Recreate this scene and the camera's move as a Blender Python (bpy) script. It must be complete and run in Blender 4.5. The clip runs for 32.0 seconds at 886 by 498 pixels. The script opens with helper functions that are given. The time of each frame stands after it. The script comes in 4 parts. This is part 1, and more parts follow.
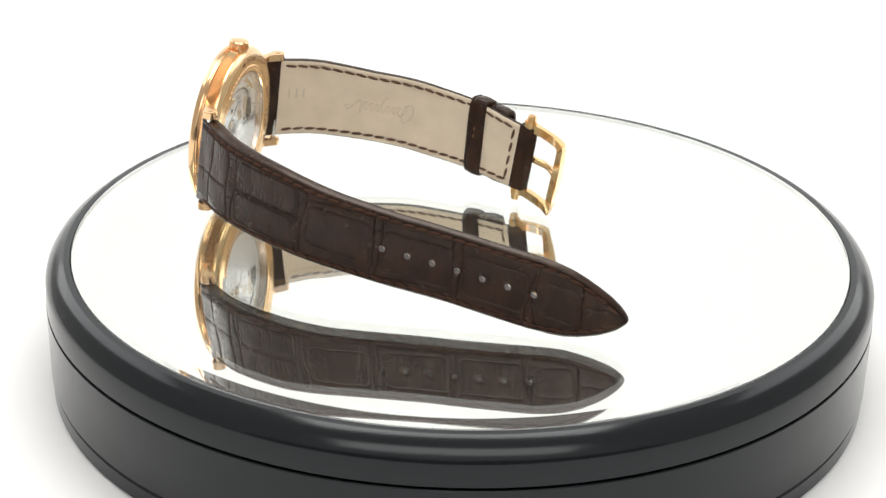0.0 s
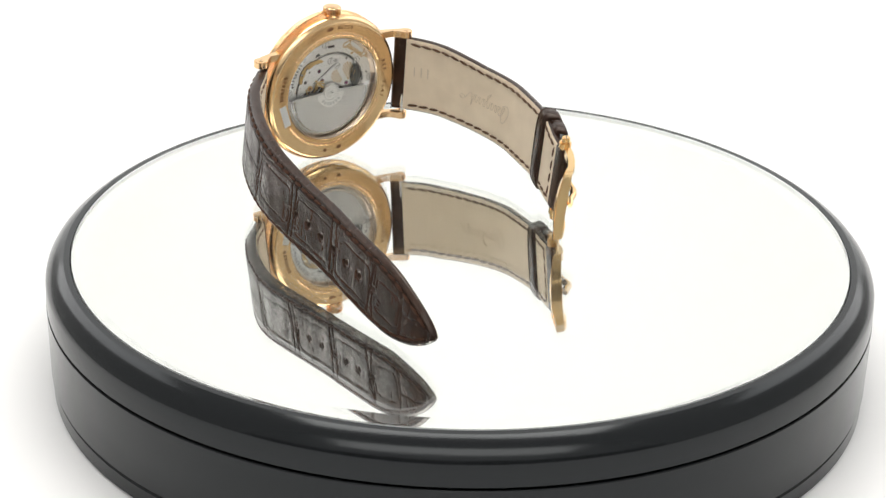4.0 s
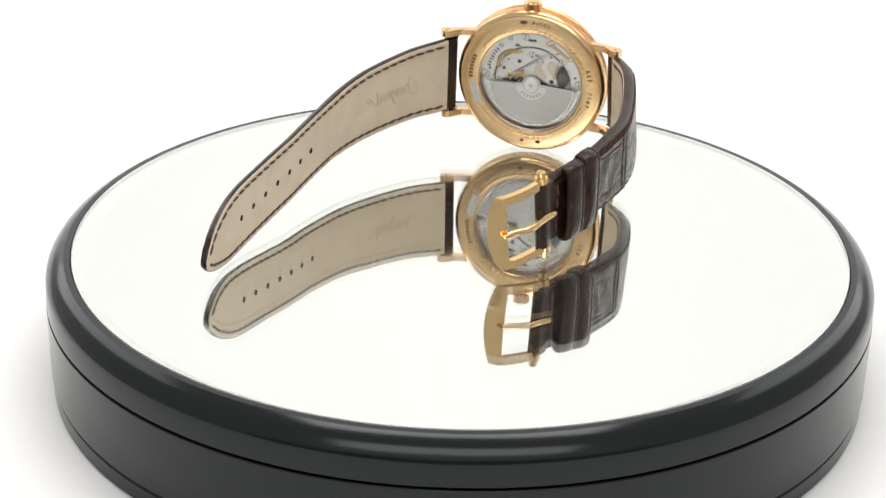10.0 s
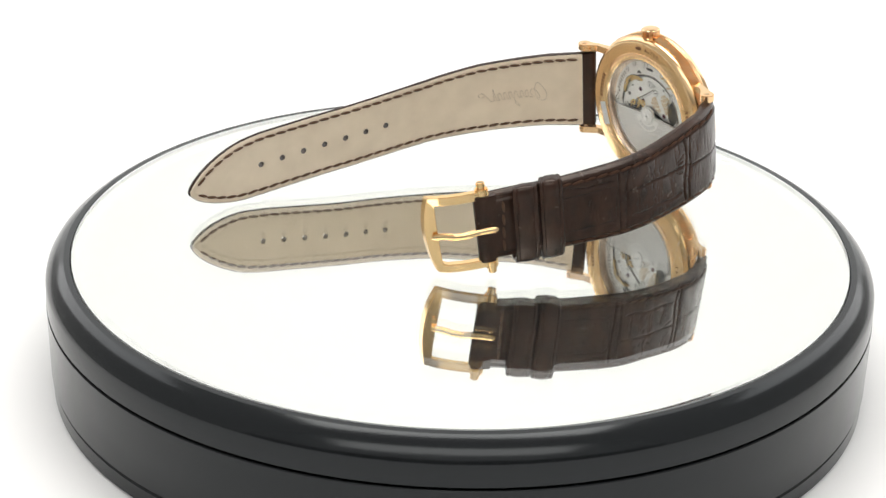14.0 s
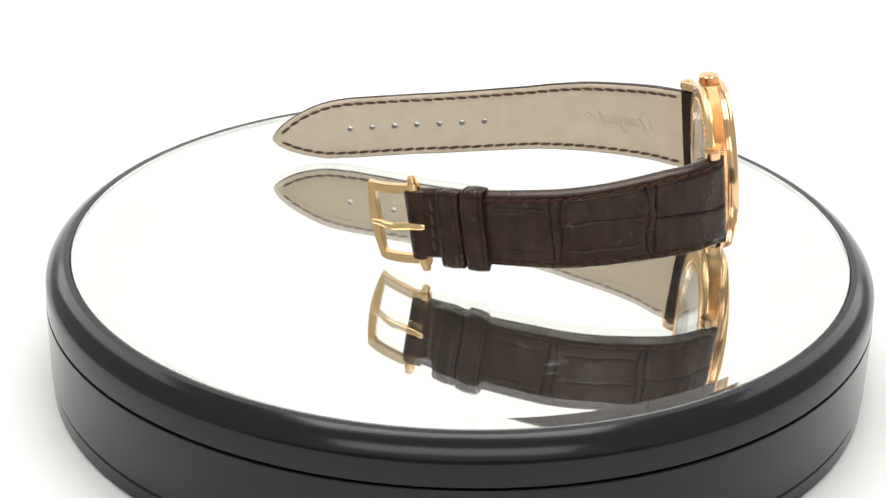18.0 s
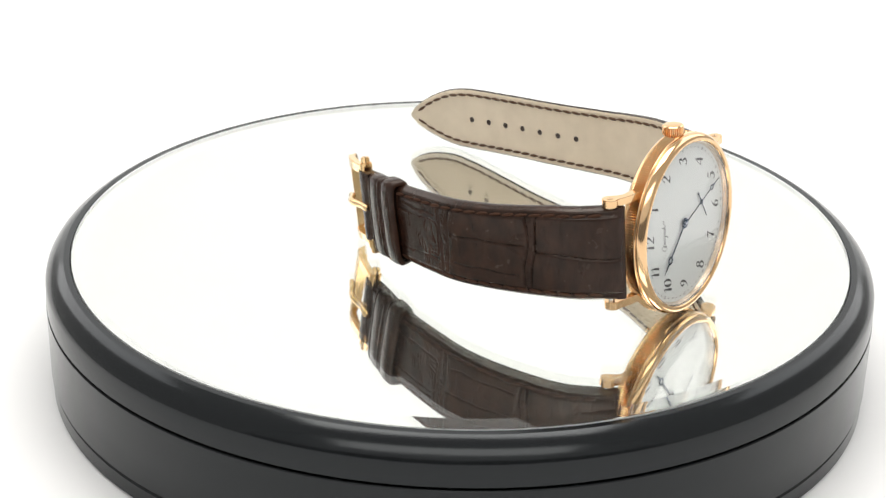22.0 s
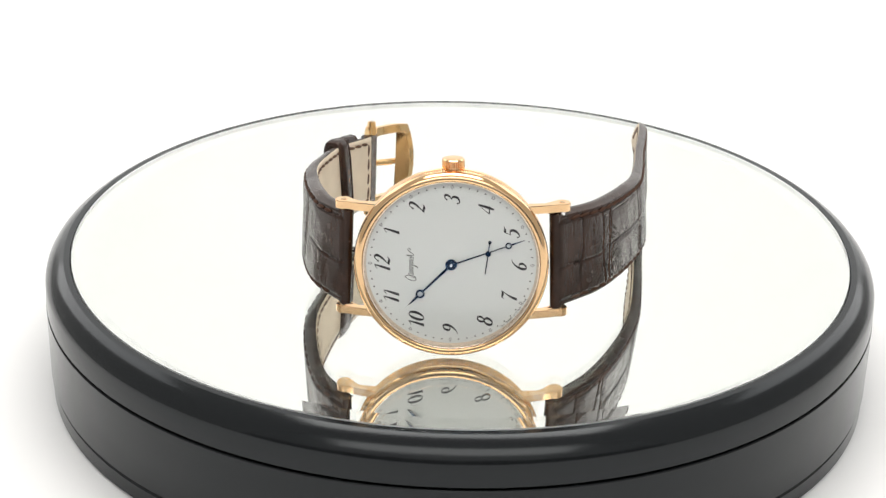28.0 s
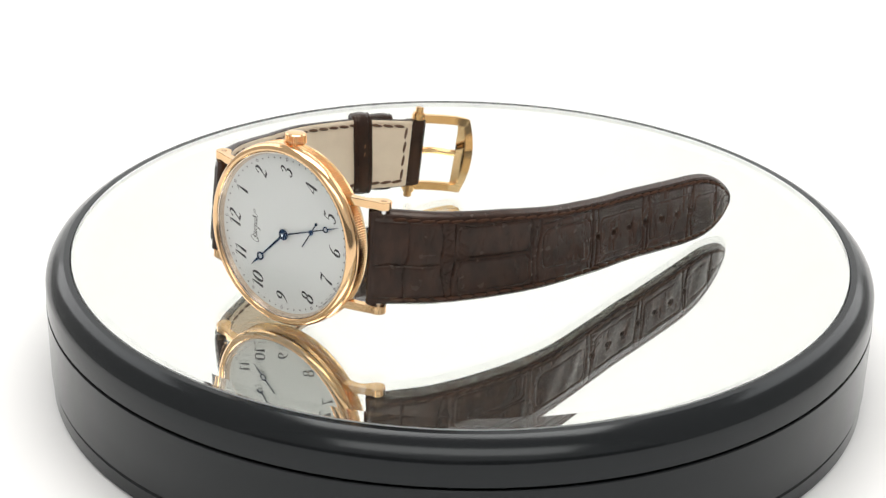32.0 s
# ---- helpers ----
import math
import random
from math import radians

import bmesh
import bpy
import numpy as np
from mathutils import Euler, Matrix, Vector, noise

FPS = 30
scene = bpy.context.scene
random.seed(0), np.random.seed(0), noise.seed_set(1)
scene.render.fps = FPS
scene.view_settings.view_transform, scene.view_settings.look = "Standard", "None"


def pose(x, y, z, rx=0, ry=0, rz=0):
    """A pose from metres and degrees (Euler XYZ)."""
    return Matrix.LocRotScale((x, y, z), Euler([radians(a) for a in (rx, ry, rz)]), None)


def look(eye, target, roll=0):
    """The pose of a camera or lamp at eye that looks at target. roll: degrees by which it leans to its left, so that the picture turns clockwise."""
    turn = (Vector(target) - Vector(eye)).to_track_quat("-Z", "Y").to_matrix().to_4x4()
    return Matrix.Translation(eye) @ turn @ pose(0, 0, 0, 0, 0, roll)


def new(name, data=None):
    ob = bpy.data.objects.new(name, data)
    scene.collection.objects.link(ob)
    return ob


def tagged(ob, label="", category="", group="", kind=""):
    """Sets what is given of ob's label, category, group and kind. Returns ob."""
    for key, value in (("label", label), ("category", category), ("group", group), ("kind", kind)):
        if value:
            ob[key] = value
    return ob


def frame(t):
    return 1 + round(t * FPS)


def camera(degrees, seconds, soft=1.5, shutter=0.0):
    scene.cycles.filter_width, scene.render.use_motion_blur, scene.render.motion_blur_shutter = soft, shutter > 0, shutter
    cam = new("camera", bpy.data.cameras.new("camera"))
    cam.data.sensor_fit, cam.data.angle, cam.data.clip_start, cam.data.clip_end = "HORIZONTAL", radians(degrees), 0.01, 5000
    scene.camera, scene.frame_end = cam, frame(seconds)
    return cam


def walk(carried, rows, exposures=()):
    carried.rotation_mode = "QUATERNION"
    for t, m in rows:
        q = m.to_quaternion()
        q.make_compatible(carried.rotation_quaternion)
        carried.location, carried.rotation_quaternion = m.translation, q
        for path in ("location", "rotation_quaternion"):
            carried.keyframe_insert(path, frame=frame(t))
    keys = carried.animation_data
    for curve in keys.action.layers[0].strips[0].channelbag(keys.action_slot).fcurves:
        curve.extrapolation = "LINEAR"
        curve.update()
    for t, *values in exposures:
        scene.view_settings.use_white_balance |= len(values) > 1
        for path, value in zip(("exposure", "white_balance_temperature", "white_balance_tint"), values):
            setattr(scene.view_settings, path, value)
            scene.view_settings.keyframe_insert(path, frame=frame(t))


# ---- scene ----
SPIN = 9.1228          # degrees a second, clockwise from above
EYE = Vector((0.0, -0.3948, 0.17838))
AIM = Vector((-0.0093465, 0.9081979, -0.4184366))
cam = camera(27.357, 32.0, soft=1.35)
walk(cam, [(0.0, look(EYE, EYE + AIM, 1.162)), (32.0, look(EYE, EYE + AIM, 1.162))],
     exposures=[(0.0, 0.0), (3.0, -0.02), (6.0, -0.09), (10.0, -0.10), (13.0, -0.05), (17.0, -0.01), (24.0, -0.03), (28.0, -0.06), (32.0, -0.04)])
cam.data.dof.use_dof, cam.data.dof.focus_distance, cam.data.dof.aperture_fstop = True, 0.395, 64.0

# ---------------------------------------------------------------- light
world = bpy.data.worlds.new("studio")
scene.world = world
world.use_nodes = True
world.node_tree.nodes["Background"].inputs[0].default_value = (0.9, 0.95, 1.0, 1)
world.node_tree.nodes["Background"].inputs[1].default_value = 0.3


def area(name, m, sx, sy, watts, colour=(1, 1, 1)):
    d = bpy.data.lights.new(name, "AREA")
    d.shape, d.size, d.size_y, d.energy, d.color = "RECTANGLE", sx, sy, watts, colour
    ob = new(name, d)
    ob.matrix_world = m
    return ob


area("softbox_top", look((0.0, 0.10, 0.74), (0.0, 0.06, 0.0)), 0.6, 0.4, 4.6, (1.0, 0.975, 0.935))
# fill lamp added out of view, to brighten the case back and dial
area("front_fill", look((0.0, -0.49, 0.46), (0.0, 0.0, 0.05)), 0.6, 0.28, 1.5, (1.0, 0.975, 0.935))
area("softbox_side", look((-0.56, 0.34, 0.36), (0.0, 0.0, 0.0)), 0.5, 0.5, 1.5)
area("softbox_side", look((0.56, 0.34, 0.36), (0.0, 0.0, 0.0)), 0.5, 0.5, 1.5)


# ---------------------------------------------------------------- materials
def material(name, colour=(0.8, 0.8, 0.8), rough=0.5, metal=0.0, **more):
    mat = bpy.data.materials.new(name)
    mat.use_nodes = True
    b = mat.node_tree.nodes["Principled BSDF"]
    b.inputs["Base Color"].default_value = (*colour, 1)
    b.inputs["Roughness"].default_value = rough
    b.inputs["Metallic"].default_value = metal
    for k, val in more.items():
        b.inputs[k.replace("_", " ")].default_value = val
    return mat


def node(mat, kind, **kw):
    n = mat.node_tree.nodes.new(kind)
    for k, val in kw.items():
        if k in n.inputs:
            n.inputs[k].default_value = val
    return n


def link(mat, a, b):
    mat.node_tree.links.new(a, b)


def coords(mat, scale=(1, 1, 1)):
    tc, mp = node(mat, "ShaderNodeTexCoord"), node(mat, "ShaderNodeMapping")
    mp.inputs["Scale"].default_value = scale
    link(mat, tc.outputs["Object"], mp.inputs["Vector"])
    return mp.outputs["Vector"]


def mottle(mat, c1, c2, scale, detail=6.0, lo=0.35, hi=0.65, stretch=(1, 1, 1)):
    """Noise between two colours as base colour."""
    b = mat.node_tree.nodes["Principled BSDF"]
    nz = node(mat, "ShaderNodeTexNoise", Scale=scale, Detail=detail)
    link(mat, coords(mat, stretch), nz.inputs["Vector"])
    rp = mat.node_tree.nodes.new("ShaderNodeValToRGB")
    rp.color_ramp.elements[0].position, rp.color_ramp.elements[1].position = lo, hi
    rp.color_ramp.elements[0].color, rp.color_ramp.elements[1].color = (*c1, 1), (*c2, 1)
    link(mat, nz.outputs["Fac"], rp.inputs["Fac"])
    link(mat, rp.outputs["Color"], b.inputs["Base Color"])
    return nz


def relief(mat, scale, strength, distance=0.0002, detail=4.0, stretch=(1, 1, 1), second=None):
    b = mat.node_tree.nodes["Principled BSDF"]
    last = None
    for sc, st in ((scale, strength),) + ((second,) if second else ()):
        nz = node(mat, "ShaderNodeTexNoise", Scale=sc, Detail=detail)
        link(mat, coords(mat, stretch), nz.inputs["Vector"])
        bp = node(mat, "ShaderNodeBump", Strength=st, Distance=distance)
        link(mat, nz.outputs["Fac"], bp.inputs["Height"])
        if last:
            link(mat, last, bp.inputs["Normal"])
        last = bp.outputs["Normal"]
    link(mat, last, b.inputs["Normal"])


def rough_noise(mat, scale, lo, hi):
    b = mat.node_tree.nodes["Principled BSDF"]
    nz = node(mat, "ShaderNodeTexNoise", Scale=scale, Detail=5.0)
    link(mat, coords(mat), nz.inputs["Vector"])
    mr = node(mat, "ShaderNodeMapRange")
    mr.inputs["To Min"].default_value, mr.inputs["To Max"].default_value = lo, hi
    link(mat, nz.outputs["Fac"], mr.inputs["Value"])
    link(mat, mr.outputs["Result"], b.inputs["Roughness"])


GOLD = material("rose_gold", (0.88, 0.585, 0.325), 0.12, 1.0)
rough_noise(GOLD, 200, 0.09, 0.13)
BRUSHED = material("brushed_rose_gold", (0.90, 0.63, 0.345), 0.28, 1.0)
rough_noise(BRUSHED, 300, 0.18, 0.24)
YELLOW = material("polished_yellow_gold", (0.90, 0.63, 0.325), 0.12, 1.0)
rough_noise(YELLOW, 200, 0.09, 0.13)
ENGRAVED = material("engraved_gold", (0.20, 0.09, 0.035), 0.55, 0.4)
STEEL = material("steel", (0.82, 0.82, 0.82), 0.22, 1.0)
RHODIUM = material("rhodium_plate", (0.80, 0.80, 0.79), 0.44, 1.0)
STRIPED = material("striped_plate", (0.93, 0.93, 0.915), 0.48, 1.0)

DARKSTEEL = material("dark_gap", (0.03, 0.03, 0.035), 0.5, 0.3)
# dark grey steel; also carries the shade of wells, holes and openings
SHADESTEEL = material("shade_dark_steel", (0.16, 0.16, 0.155), 0.38, 1.0)
BLUED = material("blued_steel", (0.012, 0.035, 0.085), 0.22, 0.85)
INK = material("black_ink", (0.012, 0.012, 0.014), 0.45)
GREYINK = material("grey_ink", (0.18, 0.18, 0.19), 0.5)
ENAMEL = material("white_enamel", (0.715, 0.74, 0.725), 0.16, 0.0, Coat_Weight=0.4, Coat_Roughness=0.05)
RUBY = material("ruby_jewel", (0.10, 0.02, 0.05), 0.1, 0.0, Coat_Weight=0.6)
GILT = material("gilt_engraving", (0.64, 0.46, 0.22), 0.35, 1.0)
# case gold made paler: the whitish reflection on the flange is in this colour
PALEGOLD = material("pale_rose_gold", (0.90, 0.74, 0.60), 0.25, 1.0)
STICKER = material("grey_plate", (0.60, 0.61, 0.61), 0.5)
STEELGREY = material("grey_engraving", (0.30, 0.30, 0.29), 0.45, 0.8)

def waves(mat, kinds, strength, distance):
    """Worked metal: crossing wave lines as fine relief. kinds: (type, scale, rotation, shift)."""
    b = mat.node_tree.nodes["Principled BSDF"]
    last = None
    for kind, scale, turn, shift in kinds:
        tc, mp, wv = node(mat, "ShaderNodeTexCoord"), node(mat, "ShaderNodeMapping"), node(mat, "ShaderNodeTexWave", Scale=scale)
        mp.inputs["Rotation"].default_value = (0, 0, radians(turn))
        mp.inputs["Location"].default_value = shift
        wv.wave_type = kind
        if kind == "RINGS":
            wv.rings_direction = "Z"
        link(mat, tc.outputs["Object"], mp.inputs["Vector"])
        link(mat, mp.outputs["Vector"], wv.inputs["Vector"])
        bp = node(mat, "ShaderNodeBump", Strength=strength, Distance=distance)
        link(mat, wv.outputs["Fac"], bp.inputs["Height"])
        if last:
            link(mat, last, bp.inputs["Normal"])
        last = bp.outputs["Normal"]
    link(mat, last, b.inputs["Normal"])


waves(STRIPED, [("BANDS", 180, -42, (0, 0, 0))], 0.065, 0.0004)
waves(RHODIUM, [("RINGS", 680, 0, (0.007, 0.004, 0)), ("RINGS", 680, 0, (-0.007, 0.004, 0))], 0.3, 0.0002)
# light and shade of the engine-turned cuts, put into the base colour
wv_nodes = [n for n in RHODIUM.node_tree.nodes if n.bl_idname == "ShaderNodeTexWave"]
cut = node(RHODIUM, "ShaderNodeMath")
cut.operation = "MULTIPLY"
for k, wv in enumerate(wv_nodes):
    link(RHODIUM, wv.outputs["Fac"], cut.inputs[k])
cut_shade = RHODIUM.node_tree.nodes.new("ShaderNodeValToRGB")
cut_shade.color_ramp.elements[0].color, cut_shade.color_ramp.elements[1].color = (0.62, 0.62, 0.61, 1), (0.97, 0.97, 0.96, 1)
cut_shade.color_ramp.elements[1].position = 0.6
link(RHODIUM, cut.outputs[0], cut_shade.inputs["Fac"])
link(RHODIUM, cut_shade.outputs["Color"], RHODIUM.node_tree.nodes["Principled BSDF"].inputs["Base Color"])

LEATHER = material("brown_alligator", (0.035, 0.018, 0.012), 0.38, 0.0, Specular_IOR_Level=0.36, Specular_Tint=(1.0, 0.93, 0.86, 1.0))
mottle(LEATHER, (0.020, 0.0092, 0.0060), (0.037, 0.0168, 0.0108), 300, stretch=(1, 0.6, 1))
relief(LEATHER, 2100, 0.5, 0.00012, stretch=(1, 0.22, 1), second=(800, 0.4))
rough_noise(LEATHER, 420, 0.18, 0.32)
HOLELEATHER = material("cut_leather", (0.07, 0.04, 0.028), 0.3)
LINING = material("beige_lining", (0.46, 0.385, 0.30), 0.62)
mottle(LINING, (0.69, 0.585, 0.45), (0.765, 0.655, 0.51), 180, lo=0.3, hi=0.7)
relief(LINING, 3500, 0.15, 0.0001, second=(900, 0.12))
WORNGILT = material("worn_gilt", (0.22, 0.09, 0.03), 0.5, 0.3)
EMBOSS = material("embossed_lining", (0.57, 0.485, 0.385), 0.7)
THREAD = material("brown_thread", (0.062, 0.028, 0.016), 0.7, 0.0, Specular_IOR_Level=0.15)
relief(THREAD, 2500, 0.5, 0.0002)
DARKTHREAD = material("dark_brown_thread", (0.11, 0.06, 0.036), 0.7, 0.0, Specular_IOR_Level=0.2)
relief(DARKTHREAD, 2500, 0.5, 0.0002)

PLASTIC = material("dark_grey_plastic", (0.0068, 0.0078, 0.0088), 0.16, 0.0, Specular_IOR_Level=0.38, Specular_Tint=(0.92, 0.97, 1.0, 1.0))
rough_noise(PLASTIC, 700, 0.13, 0.19)
relief(PLASTIC, 2200, 0.03, 0.00005)
GROOVE = material("black_groove", (0.004, 0.004, 0.004), 0.6)
MIRROR = material("silvered_mirror", (0.93, 0.935, 0.912), 0.0, 0.99)
GROUNDEDGE = material("ground_glass_edge", (0.92, 0.94, 0.94), 0.5)
DUST = material("pale_dust", (0.88, 0.88, 0.87), 0.8)
PAPER = material("white_sheet", (0.86, 0.86, 0.86), 0.7)
mottle(PAPER, (0.84, 0.84, 0.845), (0.87, 0.87, 0.87), 6)
relief(PAPER, 500, 0.05, 0.0003)
GREYCLOTH = material("pale_grey_cloth", (0.55, 0.55, 0.55), 0.9)
mottle(GREYCLOTH, (0.52, 0.52, 0.525), (0.58, 0.58, 0.575), 12)
BLACKCLOTH = material("dark_cloth", (0.12, 0.12, 0.12), 0.9)
mottle(BLACKCLOTH, (0.11, 0.11, 0.112), (0.14, 0.14, 0.14), 12)


def glass(name, colour, ior):
    mat = bpy.data.materials.new(name)
    mat.use_nodes = True
    nt = mat.node_tree
    nt.nodes.remove(nt.nodes["Principled BSDF"])
    g = nt.nodes.new("ShaderNodeBsdfGlass")
    g.inputs["Color"].default_value, g.inputs["Roughness"].default_value, g.inputs["IOR"].default_value = (*colour, 1), 0.0, ior
    nt.links.new(g.outputs[0], nt.nodes["Material Output"].inputs["Surface"])
    return mat


GLASS = glass("clear_glass", (0.995, 0.997, 0.99), 1.52)
SAPPHIRE = glass("sapphire_crystal", (1.0, 1.0, 1.0), 1.25)
DOME = glass("domed_crystal", (1.0, 1.0, 1.0), 1.18)


def glowing(name, colour, strength):
    mat = bpy.data.materials.new(name)
    mat.use_nodes = True
    nt = mat.node_tree
    nt.nodes.remove(nt.nodes["Principled BSDF"])
    e = nt.nodes.new("ShaderNodeEmission")
    e.inputs["Color"].default_value, e.inputs["Strength"].default_value = (*colour, 1), strength
    nt.links.new(e.outputs[0], nt.nodes["Material Output"].inputs["Surface"])
    return mat


GLOWBACK = glowing("glowing_white_cloth", (1.0, 1.0, 0.98), 1.15)
# no lamp stands behind: the glow is made brighter mid-cloth, fading to the sides
gt = GLOWBACK.node_tree
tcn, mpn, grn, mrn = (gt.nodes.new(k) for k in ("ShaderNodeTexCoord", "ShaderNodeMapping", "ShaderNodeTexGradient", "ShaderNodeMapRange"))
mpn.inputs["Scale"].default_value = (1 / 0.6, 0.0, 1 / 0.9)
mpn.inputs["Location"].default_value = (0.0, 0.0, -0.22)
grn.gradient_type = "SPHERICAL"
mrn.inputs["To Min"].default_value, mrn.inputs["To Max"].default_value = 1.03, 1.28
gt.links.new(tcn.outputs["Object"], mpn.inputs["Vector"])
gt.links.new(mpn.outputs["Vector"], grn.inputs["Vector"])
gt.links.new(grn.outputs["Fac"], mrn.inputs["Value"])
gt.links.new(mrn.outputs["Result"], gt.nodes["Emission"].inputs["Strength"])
# unseen tent sides and top: the cloth itself glows to light the set
SIDECLOTH = glowing("glowing_side_cloth", (1.0, 0.99, 0.955), 0.5)


# ---------------------------------------------------------------- mesh helpers (millimetres in, metres out)
MM = 0.001


def part(name, bm, mat, parent=None, label="", smooth=True):
    me = bpy.data.meshes.new(name)
    bm.to_mesh(me)
    bm.free()
    me.materials.append(mat)
    if smooth:
        me.shade_smooth()
        me.set_sharp_from_angle(angle=radians(42))
    ob = new(name, me)
    ob.parent = parent
    if label:
        ob["label"] = label
    return ob


def sharp(ob, degrees=35):
    """Keep edges sharper than this angle hard."""
    ob.data.set_sharp_from_angle(angle=radians(degrees))
    return ob


def piece(name, data, parent, m):
    ob = new(name, data)
    ob.parent = parent
    ob.matrix_basis = m
    return ob


def lathe(profile, segs=128, closed=True, centre=(0, 0, 0)):
    """Turn (radius, z) points round the z axis."""
    bm = bmesh.new()
    rows = []
    for r, z in profile:
        if r < 1e-6:
            rows.append([bm.verts.new((centre[0] * MM, centre[1] * MM, (z + centre[2]) * MM))])
        else:
            rows.append([bm.verts.new(((centre[0] + r * math.cos(2 * math.pi * k / segs)) * MM,
                                       (centre[1] + r * math.sin(2 * math.pi * k / segs)) * MM, (z + centre[2]) * MM)) for k in range(segs)])
    pairs = list(zip(rows[:-1], rows[1:]))
    if closed and len(rows[0]) > 1 and len(rows[-1]) > 1:
        pairs.append((rows[-1], rows[0]))
    for a, b in pairs:
        for k in range(segs):
            n = (k + 1) % segs
            if len(a) == 1 and len(b) > 1:
                bm.faces.new((a[0], b[k], b[n]))
            elif len(b) == 1 and len(a) > 1:
                bm.faces.new((a[k], b[0], a[n]))
            elif len(a) > 1:
                bm.faces.new((a[k], b[k], b[n], a[n]))
    bmesh.ops.recalc_face_normals(bm, faces=bm.faces)
    return bm


def block(x0, x1, y0, y1, z0, z1, bevel=0.2, segs=2):
    bm = bmesh.new()
    m = Matrix.LocRotScale(((x0 + x1) / 2 * MM, (y0 + y1) / 2 * MM, (z0 + z1) / 2 * MM), None, ((x1 - x0) * MM, (y1 - y0) * MM, (z1 - z0) * MM))
    bmesh.ops.create_cube(bm, size=1, matrix=m)
    if bevel:
        bmesh.ops.bevel(bm, geom=bm.edges[:], offset=bevel * MM, segments=segs, affect="EDGES", profile=0.6)
    return bm


def rod(a, b, r, segs=24, bevel=0.0, r2=None):
    """A cylinder from a to b."""
    bm = bmesh.new()
    a, b = Vector(a), Vector(b)
    d = b - a
    m = Matrix.Translation((a + b) / 2 * MM) @ d.to_track_quat("Z", "Y").to_matrix().to_4x4()
    bmesh.ops.create_cone(bm, cap_ends=True, segments=segs, radius1=r * MM, radius2=(r if r2 is None else r2) * MM, depth=d.length * MM, matrix=m)
    if bevel:
        bmesh.ops.bevel(bm, geom=[e for e in bm.edges if any(len(f.verts) > 4 for f in e.link_faces)], offset=bevel * MM, segments=2, affect="EDGES")
    return bm


def merged(*bms):
    out = bmesh.new()
    for b in bms:
        me = bpy.data.meshes.new("tmp")
        b.to_mesh(me)
        b.free()
        out.from_mesh(me)
        bpy.data.meshes.remove(me)
    return out


def slab(outline, z0, z1, bevel=0.0, segs=2):
    """Extrude a closed (x, y) outline from z0 to z1."""
    bm = bmesh.new()
    f = bm.faces.new([bm.verts.new((x * MM, y * MM, z0 * MM)) for x, y in outline])
    ext = bmesh.ops.extrude_face_region(bm, geom=[f])
    bmesh.ops.translate(bm, vec=(0, 0, (z1 - z0) * MM), verts=[v for v in ext["geom"] if isinstance(v, bmesh.types.BMVert)])
    bmesh.ops.recalc_face_normals(bm, faces=bm.faces)
    if bevel:
        top = [e for e in bm.edges if abs(e.verts[0].co.z - e.verts[1].co.z) < 1e-7]
        bmesh.ops.bevel(bm, geom=top, offset=bevel * MM, segments=segs, affect="EDGES")
    return bm


def ring_slab(outer, inner, z0, z1):
    """A flat ring between two outlines of the same number of points, with thickness."""
    bm = bmesh.new()
    n = len(outer)
    loops = [[bm.verts.new((x * MM, y * MM, z * MM)) for x, y in o] for o, z in ((outer, z0), (outer, z1), (inner, z1), (inner, z0))]
    for a, b in zip(loops, loops[1:] + loops[:1]):
        for k in range(n):
            bm.faces.new((a[k], a[(k + 1) % n], b[(k + 1) % n], b[k]))
    bmesh.ops.recalc_face_normals(bm, faces=bm.faces)
    return bm


def band(outer, inner, z0, z1):
    """An open strip between two lines of the same number of points, with thickness."""
    bm = bmesh.new()
    n = len(outer)
    loops = [[bm.verts.new((x * MM, y * MM, z * MM)) for x, y in o] for o, z in ((outer, z0), (outer, z1), (inner, z1), (inner, z0))]
    for a, b in zip(loops, loops[1:] + loops[:1]):
        for k in range(n - 1):
            bm.faces.new((a[k], a[k + 1], b[k + 1], b[k]))
    bm.faces.new([l[0] for l in loops]), bm.faces.new([l[-1] for l in loops])
    bmesh.ops.recalc_face_normals(bm, faces=bm.faces)
    return bm


def circle(r, n=32, cx=0, cy=0):
    return [(cx + r * math.cos(2 * math.pi * k / n), cy + r * math.sin(2 * math.pi * k / n)) for k in range(n)]


def tube(points, radii, segs=12, flat=1.0):
    """A round or flattened tube along points."""
    bm = bmesh.new()
    pts = [Vector(p) for p in points]
    rows, side = [], None
    for i, p in enumerate(pts):
        d = (pts[min(i + 1, len(pts) - 1)] - pts[max(i - 1, 0)]).normalized()
        if side is None:
            side = d.cross(Vector((0, 0, 1)) if abs(d.z) < 0.9 else Vector((1, 0, 0))).normalized()
        side = (side - d * side.dot(d)).normalized()
        up = d.cross(side)
        r = radii[i] if hasattr(radii, "__len__") else radii
        rows.append([bm.verts.new((p + r * (math.cos(a) * side + flat * math.sin(a) * up)) * MM) for a in (2 * math.pi * k / segs for k in range(segs))])
    for a, b in zip(rows[:-1], rows[1:]):
        for k in range(segs):
            bm.faces.new((a[k], a[(k + 1) % segs], b[(k + 1) % segs], b[k]))
    bm.faces.new(rows[0][::-1]), bm.faces.new(rows[-1])
    bmesh.ops.recalc_face_normals(bm, faces=bm.faces)
    return bm


def moved(bm, m):
    """Move a bmesh by a matrix whose translation is in millimetres."""
    m = m.copy()
    m.translation *= MM
    bmesh.ops.transform(bm, matrix=m, verts=bm.verts[:])
    return bm




